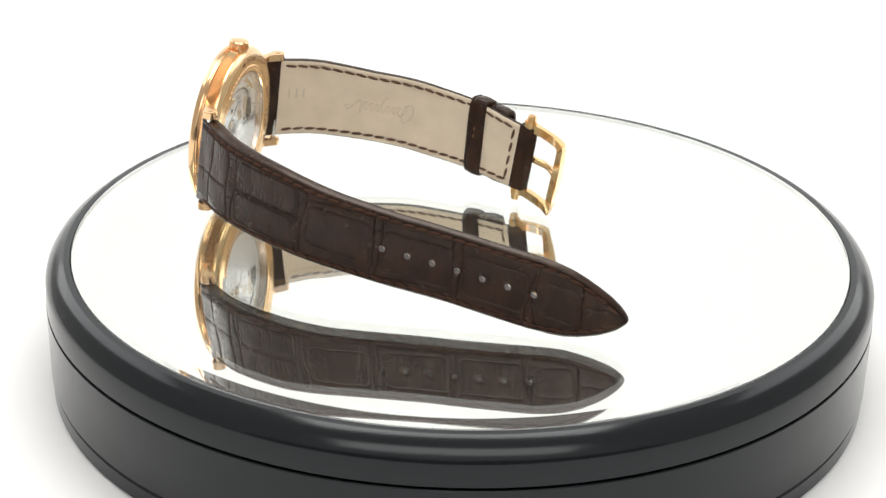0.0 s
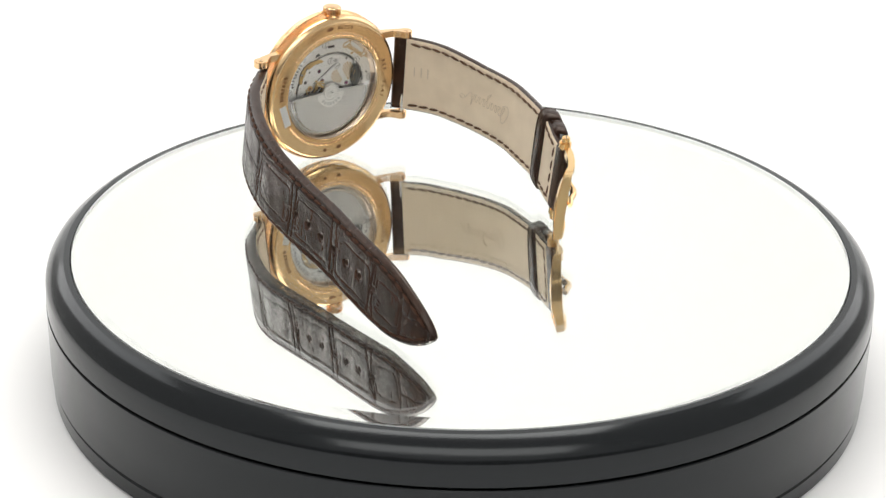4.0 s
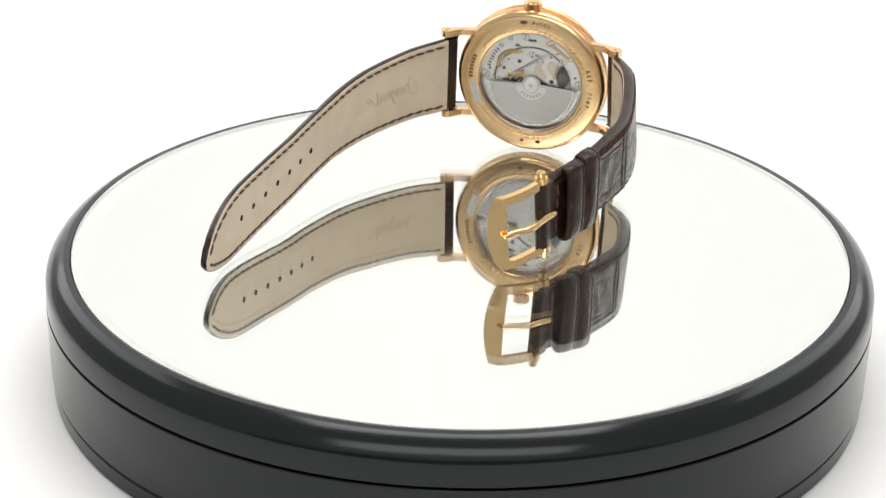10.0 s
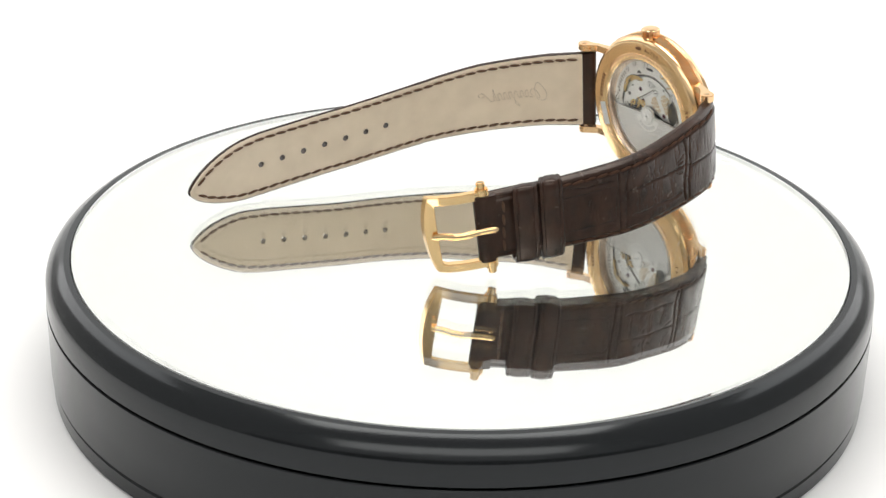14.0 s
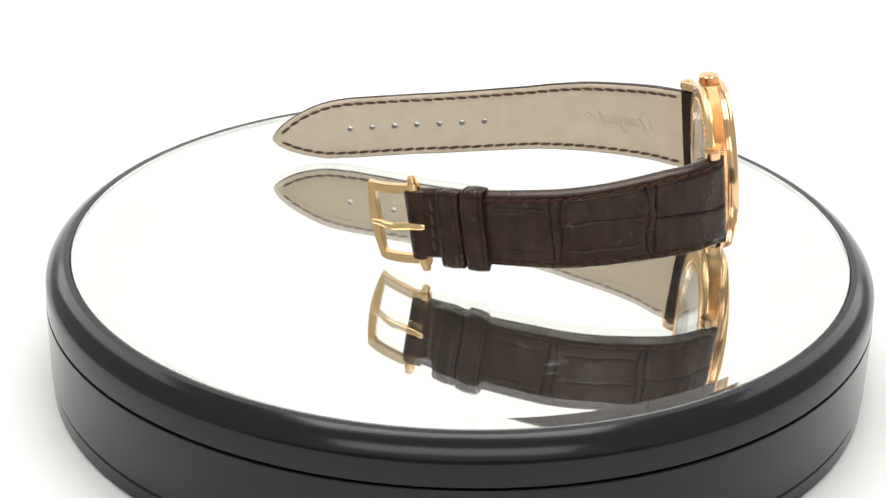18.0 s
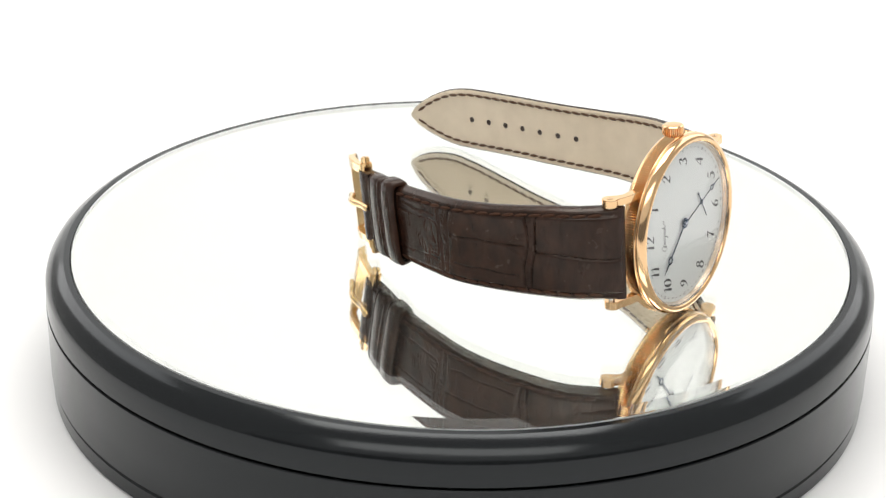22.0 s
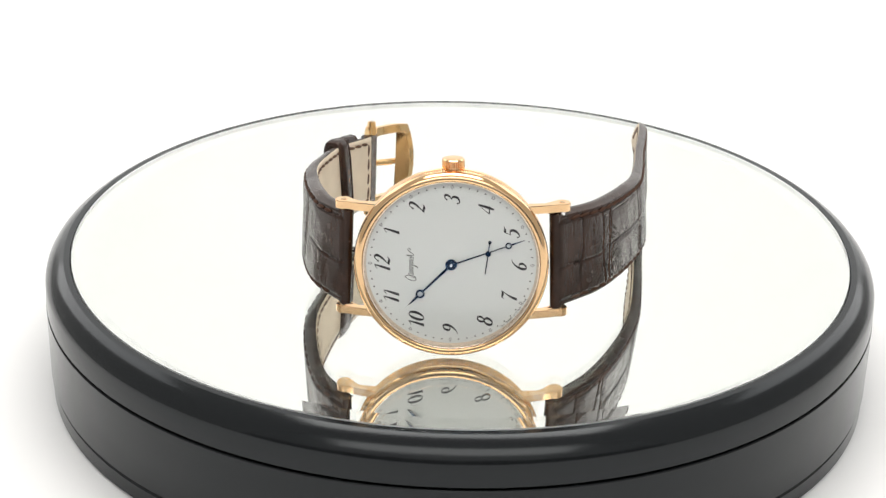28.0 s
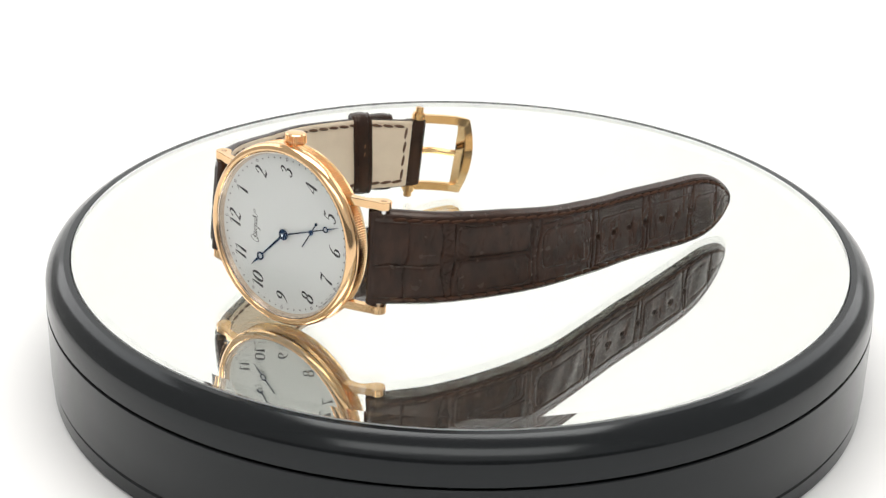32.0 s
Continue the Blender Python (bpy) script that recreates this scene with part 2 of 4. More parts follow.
def lettering(text, size, depth, shear=0.0, spacing=1.0):
    """Text as a bmesh in the xy plane, centred, size in millimetres."""
    cu = bpy.data.curves.new("text", "FONT")
    cu.body, cu.size, cu.extrude, cu.shear, cu.space_character = text, size * MM, depth * MM, shear, spacing
    cu.offset = size * 0.022 * MM
    cu.align_x, cu.align_y, cu.resolution_u = "CENTER", "CENTER", 4
    ob = bpy.data.objects.new("text", cu)
    scene.collection.objects.link(ob)
    me = bpy.data.meshes.new_from_object(ob.evaluated_get(bpy.context.evaluated_depsgraph_get()))
    bpy.data.objects.remove(ob)
    bpy.data.curves.remove(cu)
    bm = bmesh.new()
    bm.from_mesh(me)
    bpy.data.meshes.remove(me)
    return bm


# ---------------------------------------------------------------- the studio
FLOOR_Z = -31.5
bm = bmesh.new()
bmesh.ops.create_grid(bm, x_segments=2, y_segments=2, size=0.9, matrix=Matrix.Translation((0, 0, FLOOR_Z * MM)))
tagged(part("ground", bm, PAPER, label="white seamless sheet under the turntable"), kind="structure", category="ground")


def panel(name, corners, mat, label, thick=0.01):
    """A wall panel with thickness, away from the room's middle."""
    bm = bmesh.new()
    c = [Vector(p) for p in corners]
    n = (c[1] - c[0]).cross(c[2] - c[0]).normalized()
    if n.dot(c[0]) < 0:
        n = -n
    a, b = [bm.verts.new(p) for p in c], [bm.verts.new(p + n * thick) for p in c]
    bm.faces.new(a), bm.faces.new(b[::-1])
    for k in range(4):
        bm.faces.new((a[k], a[(k + 1) % 4], b[(k + 1) % 4], b[k]))
    bmesh.ops.recalc_face_normals(bm, faces=bm.faces)
    return tagged(part(name, bm, mat, label=label, smooth=False), kind="structure", category="wall")


TX, TY0, TY1, TZ, F = 0.60, -0.52, 0.75, 0.80, FLOOR_Z * MM
panel("wall_north", [(-TX, TY1, F), (TX, TY1, F), (TX, TY1, TZ), (-TX, TY1, TZ)], GLOWBACK, "glowing white cloth wall of a light tent")
panel("wall_west", [(-TX, TY0, F), (-TX, TY1, F), (-TX, TY1, TZ), (-TX, TY0, TZ)], SIDECLOTH, "glowing white cloth side of a light tent")
panel("wall_east", [(TX, TY0, F), (TX, TY1, F), (TX, TY1, TZ), (TX, TY0, TZ)], SIDECLOTH, "glowing white cloth side of a light tent")
panel("ceiling", [(-TX, TY0, TZ), (TX, TY0, TZ), (TX, TY1, TZ), (-TX, TY1, TZ)], SIDECLOTH, "glowing white cloth top of a light tent")
panel("wall_south", [(-TX, TY0, F), (TX, TY0, F), (TX, TY0, TZ), (-TX, TY0, TZ)], GREYCLOTH, "pale grey cloth front of a light tent")
# unseen panel, added to put dark bands into the gold and dial reflections
panel("dark_flag", [(-0.58, TY0 + 0.012, F + 0.002), (0.58, TY0 + 0.012, F + 0.002), (0.58, TY0 + 0.012, 0.16), (-0.58, TY0 + 0.012, 0.16)], BLACKCLOTH, "unseen dark grey panel that darkens reflections from the front")

# ---------------------------------------------------------------- the turntable
table = tagged(new("display_turntable"), "round dark grey plastic turntable with mirrored top", "turntable")
table.location = (0, 0, FLOOR_Z * MM)
H = -FLOOR_Z
base = part("base_body", lathe([(0.0, 4.6), (96.6, 4.6), (97.2, 5.2), (97.25, H - 10.0), (97.05, H - 9.82), (96.6, H - 9.82), (0.0, H - 9.95)], 192), PLASTIC, table)
sharp(base)
sharp(part("base_foot", lathe([(0.0, 0.0), (96.4, 0.0), (96.9, 0.5), (96.9, 4.0), (96.5, 4.4), (0.0, 4.4)], 192), PLASTIC, table))
part("groove_band", lathe([(0.0, H - 9.9), (95.6, H - 9.9), (95.6, H - 9.3), (0.0, H - 9.3)], 128), GROOVE, table)
part("seam_band", lathe([(90.0, 4.2), (96.3, 4.2), (96.3, 4.8), (90.0, 4.8)], 128), GROOVE, table)
platter = sharp(part("platter", lathe([(91.25, -3.0), (91.2, 0.05), (91.4, 0.25), (92.7, 0.2), (93.1, 0.0), (94.2, -0.62), (95.4, -1.6), (96.35, -2.75), (96.82, -3.5), (97.05, -4.3),
                         (97.2, -9.05), (97.0, -9.22), (80.0, -9.22), (80.0, -3.0)], 192), PLASTIC, table, "turning dark grey plastic rim"), 20)
platter.location = (0, 0, H * MM)
part("mirror_backing", lathe([(0.0, -2.6), (90.9, -2.6), (90.9, -2.17), (0.0, -2.17)], 160), MIRROR, platter, "silvered mirror face", smooth=False)
glass_plate = sharp(part("glass_plate", lathe([(0.0, -2.15), (90.95, -2.15), (90.95, 0.29), (87.2, 0.5), (0.0, 0.5)], 512), GLASS, platter, "clear bevelled mirror glass"), 1.2)
glass_plate.visible_shadow = False
glass_plate.data.materials.append(GROUNDEDGE)
for f in glass_plate.data.polygons:
    if abs(f.normal.z) < 0.3:
        f.material_index = 1

# ---------------------------------------------------------------- the wristwatch
# Its own axes: x towards 12 o'clock, y towards the crown at 3, z out of the case back. Millimetres.
WATCH = Matrix(((0.24861, 0.08605, 0.96478, -0.05729), (0.96856, -0.01299, -0.24842, 0.01665), (-0.00884, 0.99621, -0.08657, 0.02063), (0, 0, 0, 1)))
watch = tagged(new("wristwatch"), "rose gold wristwatch with white dial and brown leather strap", "wristwatch")

# --- case
BACK = 4.45
case = sharp(part("case_middle", lathe([(16.8, 0.3), (18.9, 0.3), (19.3, 0.45), (19.3, 3.1), (18.6, 3.4), (14.2, 3.4), (14.2, 2.0), (16.8, 2.0)], 160), GOLD, watch, "rose gold case band"), 30)
NF = 236
prof = []
for k in range(NF):
    for f, r in ((0.0, 19.34), (0.12, 19.5), (0.28, 19.68), (0.5, 19.75), (0.72, 19.68), (0.88, 19.5)):
        a = 2 * math.pi * (k + f) / NF
        prof.append((r * math.cos(a), r * math.sin(a)))
inner = [(x * 18.9 / math.hypot(x, y), y * 18.9 / math.hypot(x, y)) for x, y in prof]
coin = part("coin_edge", ring_slab(prof, inner, 0.62, 2.92), GOLD, case, "finely fluted rose gold caseband")
bezel = sharp(part("bezel", lathe([(18.0, 0.45), (17.95, -1.3), (17.98, -1.55), (18.1, -1.76), (18.32, -1.9), (18.62, -1.95), (18.95, -1.86), (19.25, -1.66), (19.5, -1.38), (19.7, -1.02), (19.83, -0.62),
                                   (19.87, -0.25), (19.78, -0.04), (19.64, 0.04), (19.64, 0.10), (19.8, 0.18), (19.86, 0.33), (19.8, 0.48), (19.6, 0.58), (18.8, 0.58), (18.8, 0.45)], 192),
                   GOLD, watch, "polished domed rose gold bezel"), 50)
part("inner_flange", lathe([(17.97, -1.3), (17.97, 0.35), (17.3, 0.35), (17.34, -0.02), (17.75, -1.3)], 160), PALEGOLD, bezel, "rose gold flange ring")
back = sharp(part("case_back", lathe([(13.75, 2.6), (13.75, 4.15), (13.95, 4.4), (14.3, BACK), (18.2, BACK), (18.55, 4.36), (18.8, 4.15), (19.3, 3.75), (19.52, 3.4), (19.55, 3.12), (19.45, 2.98), (18.4, 2.95)], 192),
                  BRUSHED, watch, "engraved rose gold case back"), 28)
part("back_crystal", lathe([(0, 4.0), (13.74, 4.0), (13.74, 4.3), (0, 4.3)], 96), SAPPHIRE, back, "clear sapphire display back").visible_shadow = False
part("back_flange", lathe([(13.73, 2.2), (13.73, 3.98), (13.55, 3.98), (12.95, 2.3), (12.95, 2.2)], 128), PALEGOLD, back, "polished rose gold inner ring")


def arc_text(text, radius, mid, size, z, mat, parent, name, depth=0.03, step=None, face=1, shear=0.0):
    """Letters one by one along an arc; mid is the angle of the middle, in degrees from +x; face 1 reads from the back."""
    step = step or size * 0.72
    whole = []
    for i, ch in enumerate(text):
        if ch == " ":
            continue
        off = (i - (len(text) - 1) / 2) * step / radius
        a = radians(mid) + off * (-1 if face > 0 else 1)
        p = Vector((radius * math.cos(a), radius * math.sin(a), z))
        up = Vector((math.cos(a), math.sin(a), 0))
        nrm = Vector((0, 0, face))
        right = up.cross(nrm)
        m = Matrix((right, up, nrm)).transposed().to_4x4()
        m.translation = p
        whole.append(moved(lettering(ch, size, depth, shear), m))
    return part(name, merged(*whole), mat, parent, smooth=False)


# engraving round the case back; the maker's name as plain bars
arc_text("REF. 7147", 16.0, 1, 1.55, BACK, ENGRAVED, back, "engraving", step=1.22)
arc_text("Au750", 16.8, 81, 1.3, BACK, ENGRAVED, back, "engraving", step=1.0)
bar_ob = part("engraved_bar", block(-0.5, 0.5, -0.3, 0.3, -0.02, 0.03, 0), ENGRAVED, back, smooth=False)
bar_mesh = bar_ob.data
bpy.data.objects.remove(bar_ob)
for k in range(7):
    a = radians(169 + (k - 3) * 3.6)
    piece("engraved_bar", bar_mesh, back, Matrix.Translation((15.9 * math.cos(a) * MM, 15.9 * math.sin(a) * MM, BACK * MM)) @ Matrix.Rotation(a, 4, "Z"))
for ang, w in ((97, 2.1), (-96, 1.0), (-81, 1.5)):
    a = radians(ang)
    bm = lathe([(0, -0.02), (0.46, -0.02), (0.46, 0.02), (0, 0.03)], 20)
    bmesh.ops.scale(bm, vec=(1, w / 0.92, 1), verts=bm.verts[:])
    ob = part("hallmark", bm, ENGRAVED, back)
    ob.matrix_basis = Matrix.Translation((16.8 * math.cos(a) * MM, 16.8 * math.sin(a) * MM, BACK * MM)) @ Matrix.Rotation(a, 4, "Z")
# worked relief: a rippled band in two stretches, square at its ends
for a0, a1, waves_n in ((22, 146, 21), (212, 342, 22)):
    pts, radii, n = [], [], waves_n * 10
    for k in range(n + 1):
        a = radians(a0 + (a1 - a0) * k / n)
        q = math.sin(k * 2 * math.pi / 10)
        pts.append(((14.98 + 0.13 * q) * math.cos(a), (14.98 + 0.13 * q) * math.sin(a), BACK))
        radii.append(0.42 + 0.04 * math.cos(k * 2 * math.pi / 10))
    part("relief_arc", tube(pts, radii, 10, 0.45), GOLD, back, "rippled relief ornament")
plate = part("number_plate", block(-0.95, 0.95, -3.0, 3.0, -0.02, 0.05, 0.02, 1), STICKER, back, "plain grey bar covering a number")
plate.matrix_basis = Matrix.Translation((-14.55 * MM, -4.6 * MM, (BACK + 0.02) * MM)) @ Matrix.Rotation(radians(18), 4, "Z")

# --- movement behind the display back
mz = 1.8
movement = sharp(part("movement_plate", lathe([(0, 1.2), (13.4, 1.2), (13.4, mz), (0, mz)], 96), STRIPED, watch, "rhodium-plated striped movement"), 30)
TOP = mz + 0.5


def bridge(name, outline, z0, z1, mat=STRIPED, label=""):
    return part(name, slab(outline, z0, z1, 0.1, 1), mat, movement, label, smooth=False)


def arc_pts(cx, cy, r, a0, a1, n=24):
    return [(cx + r * math.cos(radians(a0 + (a1 - a0) * k / n)), cy + r * math.sin(radians(a0 + (a1 - a0) * k / n))) for k in range(n + 1)]


def inlay(name, outline, z, mat, lift=0.03):
    return part(name, slab(outline, z, z + lift), mat, movement, smooth=False)


RC = (0.1, -1.15)
rotor_r = 11.3
part("rotor", slab(arc_pts(*RC, rotor_r, 181, 359, 60) + arc_pts(*RC, 2.5, 8, 172, 16), mz + 0.95, mz + 1.4), RHODIUM, movement, "engine-turned half-round winding rotor", smooth=False)
part("rotor_rim", band(arc_pts(*RC, rotor_r + 0.2, 182, 358, 60), arc_pts(*RC, rotor_r - 0.3, 182, 358, 60), mz + 0.9, mz + 1.44), STEEL, movement, smooth=False)
hub = sharp(part("rotor_hub", lathe([(0, mz + 0.9), (1.95, mz + 0.9), (1.95, mz + 1.5), (1.8, mz + 1.6), (0.95, mz + 1.6), (0.85, mz + 1.5), (0.6, mz + 1.5), (0.55, mz + 1.66), (0, mz + 1.66)], 40, centre=(*RC, 0)), STRIPED, movement), 30)
part("hub_slot", moved(block(-0.35, 0.35, -0.07, 0.07, mz + 1.65, mz + 1.68, 0), Matrix.Translation((*RC, 0))), DARKSTEEL, hub, smooth=False)
part("hub_ring", band(arc_pts(*RC, 4.1, 186, 354, 40), arc_pts(*RC, 2.2, 186, 354, 40), mz + 1.39, mz + 1.43), STRIPED, movement, smooth=False)
for k in range(7):
    a = radians(222 + 16 * k)
    part("engraved_bar", moved(block(-0.42, 0.42, -0.26, 0.26, 0, 0.04, 0), Matrix.Translation((RC[0] + 3.2 * math.cos(a), RC[1] + 3.2 * math.sin(a), mz + 1.42)) @ Matrix.Rotation(a, 4, "Z")), STICKER, movement, smooth=False)
part("movement_ring", band(arc_pts(0, 0, 13.25, 184, 356, 60), arc_pts(*RC, rotor_r + 0.35, 184, 356, 60), mz, mz + 0.7), STEEL, movement, "steel casing ring", smooth=False)
# the raised rim plate and the bridges inside it
bridge("bridge", arc_pts(0, 0, 13.15, -2, 182, 60) + arc_pts(0.1, -1.0, 10.4, 176, 4, 50), mz, TOP, label="striped rim bridge")
bridge("bridge", arc_pts(0.1, -1.0, 9.9, 62, 174, 40) + [(-8.4, -0.9), (-4.3, 1.9), (1.3, 5.9), (2.6, 7.2)], mz, TOP - 0.06, label="striped train bridge")
bridge("bridge", [(-3.6, 1.9), (1.8, 5.7), (3.3, 7.6)] + arc_pts(0.1, -1.0, 9.9, 58, 44, 8) + [(6.3, 4.2), (6.2, 1.6), (7.6, -0.6), (4.2, -0.7), (2.4, 0.4), (0.2, 1.4), (-1.2, 0.9)], mz, TOP - 0.06, label="striped barrel bridge")
# tubes drawn for the steps' dark line and highlight, shading put into their colour
part("edge_shading", tube([(x, y, TOP) for x, y in arc_pts(0.1, -1.0, 10.15, 5, 175, 60)], 0.12, 6), SHADESTEEL, movement)
part("edge_shading", tube([(x, y, TOP) for x, y in arc_pts(0.1, -1.0, 10.45, 5, 175, 60)], 0.1, 6), STEEL, movement)
part("edge_shading", tube([(-4.9, 1.7, TOP - 0.04), (-1.4, 4.1, TOP - 0.02), (1.35, 6.1, TOP - 0.04)], 0.11, 6), SHADESTEEL, movement)
part("edge_shading", tube([(-9.2, 3.3, TOP), (-9.75, 1.2, TOP), (-9.9, -1.0, TOP)], 0.12, 6), SHADESTEEL, movement)
# openings are flat dark inlays on the bridges, the shade inside put into their colour
inlay("dark_opening", [(-8.6, -1.05), (-7.4, -0.35), (-5.0, -0.05), (-4.2, 1.0), (-2.4, 0.3), (-1.6, -0.2), (-1.8, -1.0)], TOP - 0.06, DARKSTEEL)
inlay("dark_opening", [(1.6, 0.2), (2.3, -0.1), (3.6, -0.5), (5.0, -1.15), (1.8, -1.2)], TOP - 0.06, DARKSTEEL)
inlay("gap_line", [(4.6, -0.95), (11.0, -1.15), (11.0, -1.3), (4.6, -1.3)], TOP - 0.03, DARKSTEEL)
# the balance under its crescent opening
inlay("balance_well", arc_pts(-4.8, 3.45, 4.75, 66, 196, 30) + arc_pts(-4.8, 3.45, 3.55, 190, 74, 24), TOP + 0.02, SHADESTEEL)
part("balance_wheel", band(arc_pts(-4.8, 3.45, 4.55, 70, 192, 40), arc_pts(-4.8, 3.45, 3.95, 70, 192, 40), TOP + 0.06, TOP + 0.22), GILT, movement, "gilt balance rim", smooth=False)
for a in (84, 104, 122, 140, 160, 180):
    x, y = -4.8 + 4.25 * math.cos(radians(a)), 3.45 + 4.25 * math.sin(radians(a))
    part("balance_screw", lathe([(0, TOP + 0.1), (0.34, TOP + 0.1), (0.34, TOP + 0.36), (0, TOP + 0.4)], 14, centre=(x, y, 0)), GILT if a % 40 else STEEL, movement)
part("balance_spring", tube([(-6.9, 6.2, TOP + 0.2), (-5.4, 7.4, TOP + 0.35), (-3.9, 7.8, TOP + 0.35), (-2.6, 7.5, TOP + 0.2)], [0.25, 0.45, 0.5, 0.3], 10, 0.45), GILT, movement, "gilt stud of the balance")
part("balance_spring", tube([(-8.9, 2.5, TOP + 0.15), (-8.6, 4.2, TOP + 0.3), (-7.7, 5.6, TOP + 0.25)], [0.2, 0.32, 0.22], 10, 0.45), GILT, movement)
inlay("dark_opening", arc_pts(-3.9, 9.0, 0.75, 10, 190, 12), TOP + 0.01, SHADESTEEL)
# wheels showing at the gap above the rotor
for r0, a0, a1 in ((2.0, 60, 170), (1.45, 40, 190)):
    part("gear", band(arc_pts(-2.6, 0.2, r0, a0, a1, 24), arc_pts(-2.6, 0.2, r0 - 0.34, a0, a1, 24), TOP, TOP + 0.14), GILT, movement, "gilt train wheel", smooth=False)
part("lever", tube([(-4.4, 2.5, TOP + 0.1), (-3.4, 1.6, TOP + 0.16), (-2.4, 0.6, TOP + 0.1), (-1.1, -0.3, TOP + 0.06)], [0.2, 0.3, 0.3, 0.18], 8, 0.5), GILT, movement)
for k in range(5):
    part("gear_spoke", moved(block(-0.1, 0.1, 0.3, 1.7, TOP - 0.03, TOP + 0.06, 0), Matrix.Translation((-6.6 + 0.9 * k, -1.0, 0)) @ Matrix.Rotation(radians(20 - 22 * k), 4, "Z")), STEEL if k % 2 else GILT, movement, smooth=False)
# the barrel seen through a leaf-shaped opening
leaf = arc_pts(6.1, 1.6, 3.75, 58, -52, 18) + [(8.0, -1.5), (6.9, -0.2), (6.5, 1.4), (6.8, 3.2), (7.6, 4.5)]
inlay("dark_opening", leaf, TOP - 0.05, SHADESTEEL)
for k in range(8):
    part("spring_coil", tube([(x, y, TOP - 0.01) for x, y in arc_pts(3.6 + 0.1 * k, 2.0, 3.7 + 0.33 * k, 34 - 1.5 * k, -38 + 1.5 * k, 14)], 0.05, 6), STEELGREY if k % 2 else DARKSTEEL, movement)
# jewels
for x, y, r in ((-3.35, 4.95, 0.46), (-2.35, 2.15, 0.46), (5.3, 0.15, 0.52)):
    jewel = part("jewel", lathe([(0, TOP), (r, TOP), (r, TOP + 0.05), (r * 0.3, TOP + 0.09), (0, TOP + 0.02)], 20, centre=(x, y, 0)), RUBY, movement)
    part("setting", lathe([(r, TOP), (r + 0.14, TOP), (r + 0.14, TOP + 0.06), (r, TOP + 0.06)], 20, centre=(x, y, 0)), STEEL, jewel)
part("jewel", lathe([(0, TOP), (0.3, TOP), (0.3, TOP + 0.12), (0, TOP + 0.13)], 16, centre=(-5.95, 0.6, 0)), RUBY, movement)
part("setting", lathe([(0.3, TOP), (0.75, TOP), (0.72, TOP + 0.1), (0.3, TOP + 0.08)], 24, centre=(-5.95, 0.6, 0)), GILT, movement, "gilt jewel setting")
for x, y, r in ((-6.3, 5.1, 0.26), (-7.45, 2.55, 0.46), (-11.3, 2.05, 0.32), (11.5, 2.0, 0.3), (5.0, 7.0, 0.3), (-10.4, 5.0, 0.2)):
    inlay("dark_hole", circle(r, 18, x, y), TOP + 0.005, SHADESTEEL)
# screws
for x, y, r, turn in ((-1.8, 11.8, 0.85, 95), (-5.8, 11.15, 0.55, 40), (-8.3, 8.85, 0.5, 20), (8.15, 5.85, 0.85, 110), (12.6, 0.45, 0.8, 95), (-12.3, 0.4, 0.85, 60), (-8.45, -0.75, 0.6, 30), (0.0, 7.1, 0.75, 80), (1.5, 7.0, 0.35, 60), (2.2, 5.4, 0.72, 15), (9.6, -0.9, 0.5, 60)):
    well = inlay("screw_well", circle(r + 0.12, 24, x, y), TOP + 0.004, SHADESTEEL, 0.01)
    sc = part("screw", lathe([(0, TOP), (r, TOP), (r, TOP + 0.06), (r - 0.08, TOP + 0.1), (0, TOP + 0.1)], 24, centre=(x, y, 0)), STRIPED, movement, smooth=False)
    part("slot", moved(block(-r * 0.85, r * 0.85, -0.08, 0.08, TOP + 0.09, TOP + 0.115, 0), Matrix.Translation((x, y, 0)) @ Matrix.Rotation(radians(turn), 4, "Z")), DARKSTEEL, sc, smooth=False)
part("engraved_bar", block(-1.0, 1.0, 10.75, 11.35, TOP, TOP + 0.03, 0), DARKSTEEL, movement, smooth=False)
# gilt lines of small writing, word by word
rng = random.Random(12)
along, across = Vector((0.52, -0.854)), Vector((0.854, 0.52))
for start, rows_n, length in (((0.2, 3.5), 4, 3.5), ((3.6, 5.0), 5, 5.6)):
    for k in range(rows_n):
        at = 0.15 * (k % 2) + (0.9 if k in (0, 4) else 0.0)
        while at < length * (0.82 if k in (0, 4) else 1.0):
            w = rng.uniform(0.5, 1.1)
            p = Vector(start) + along * (at + w / 2) + across * 0.62 * k
            part("engraved_word", moved(block(-w / 2, w / 2, -0.16, 0.16, TOP - 0.06, TOP - 0.02, 0), Matrix.Translation((p.x, p.y, 0)) @ Matrix.Rotation(math.atan2(along.y, along.x), 4, "Z")), GILT, movement, smooth=False)
            at += w + 0.25
# a number on the rim bridge as bars
for k in range(7):
    a = radians(166 - 4.3 * k)
    part("engraved_bar", moved(block(-0.45, 0.45, -0.22, 0.22, 0, 0.03, 0), Matrix.Translation((11.9 * math.cos(a), 11.9 * math.sin(a), TOP)) @ Matrix.Rotation(a, 4, "Z")), STEELGREY, movement, smooth=False)


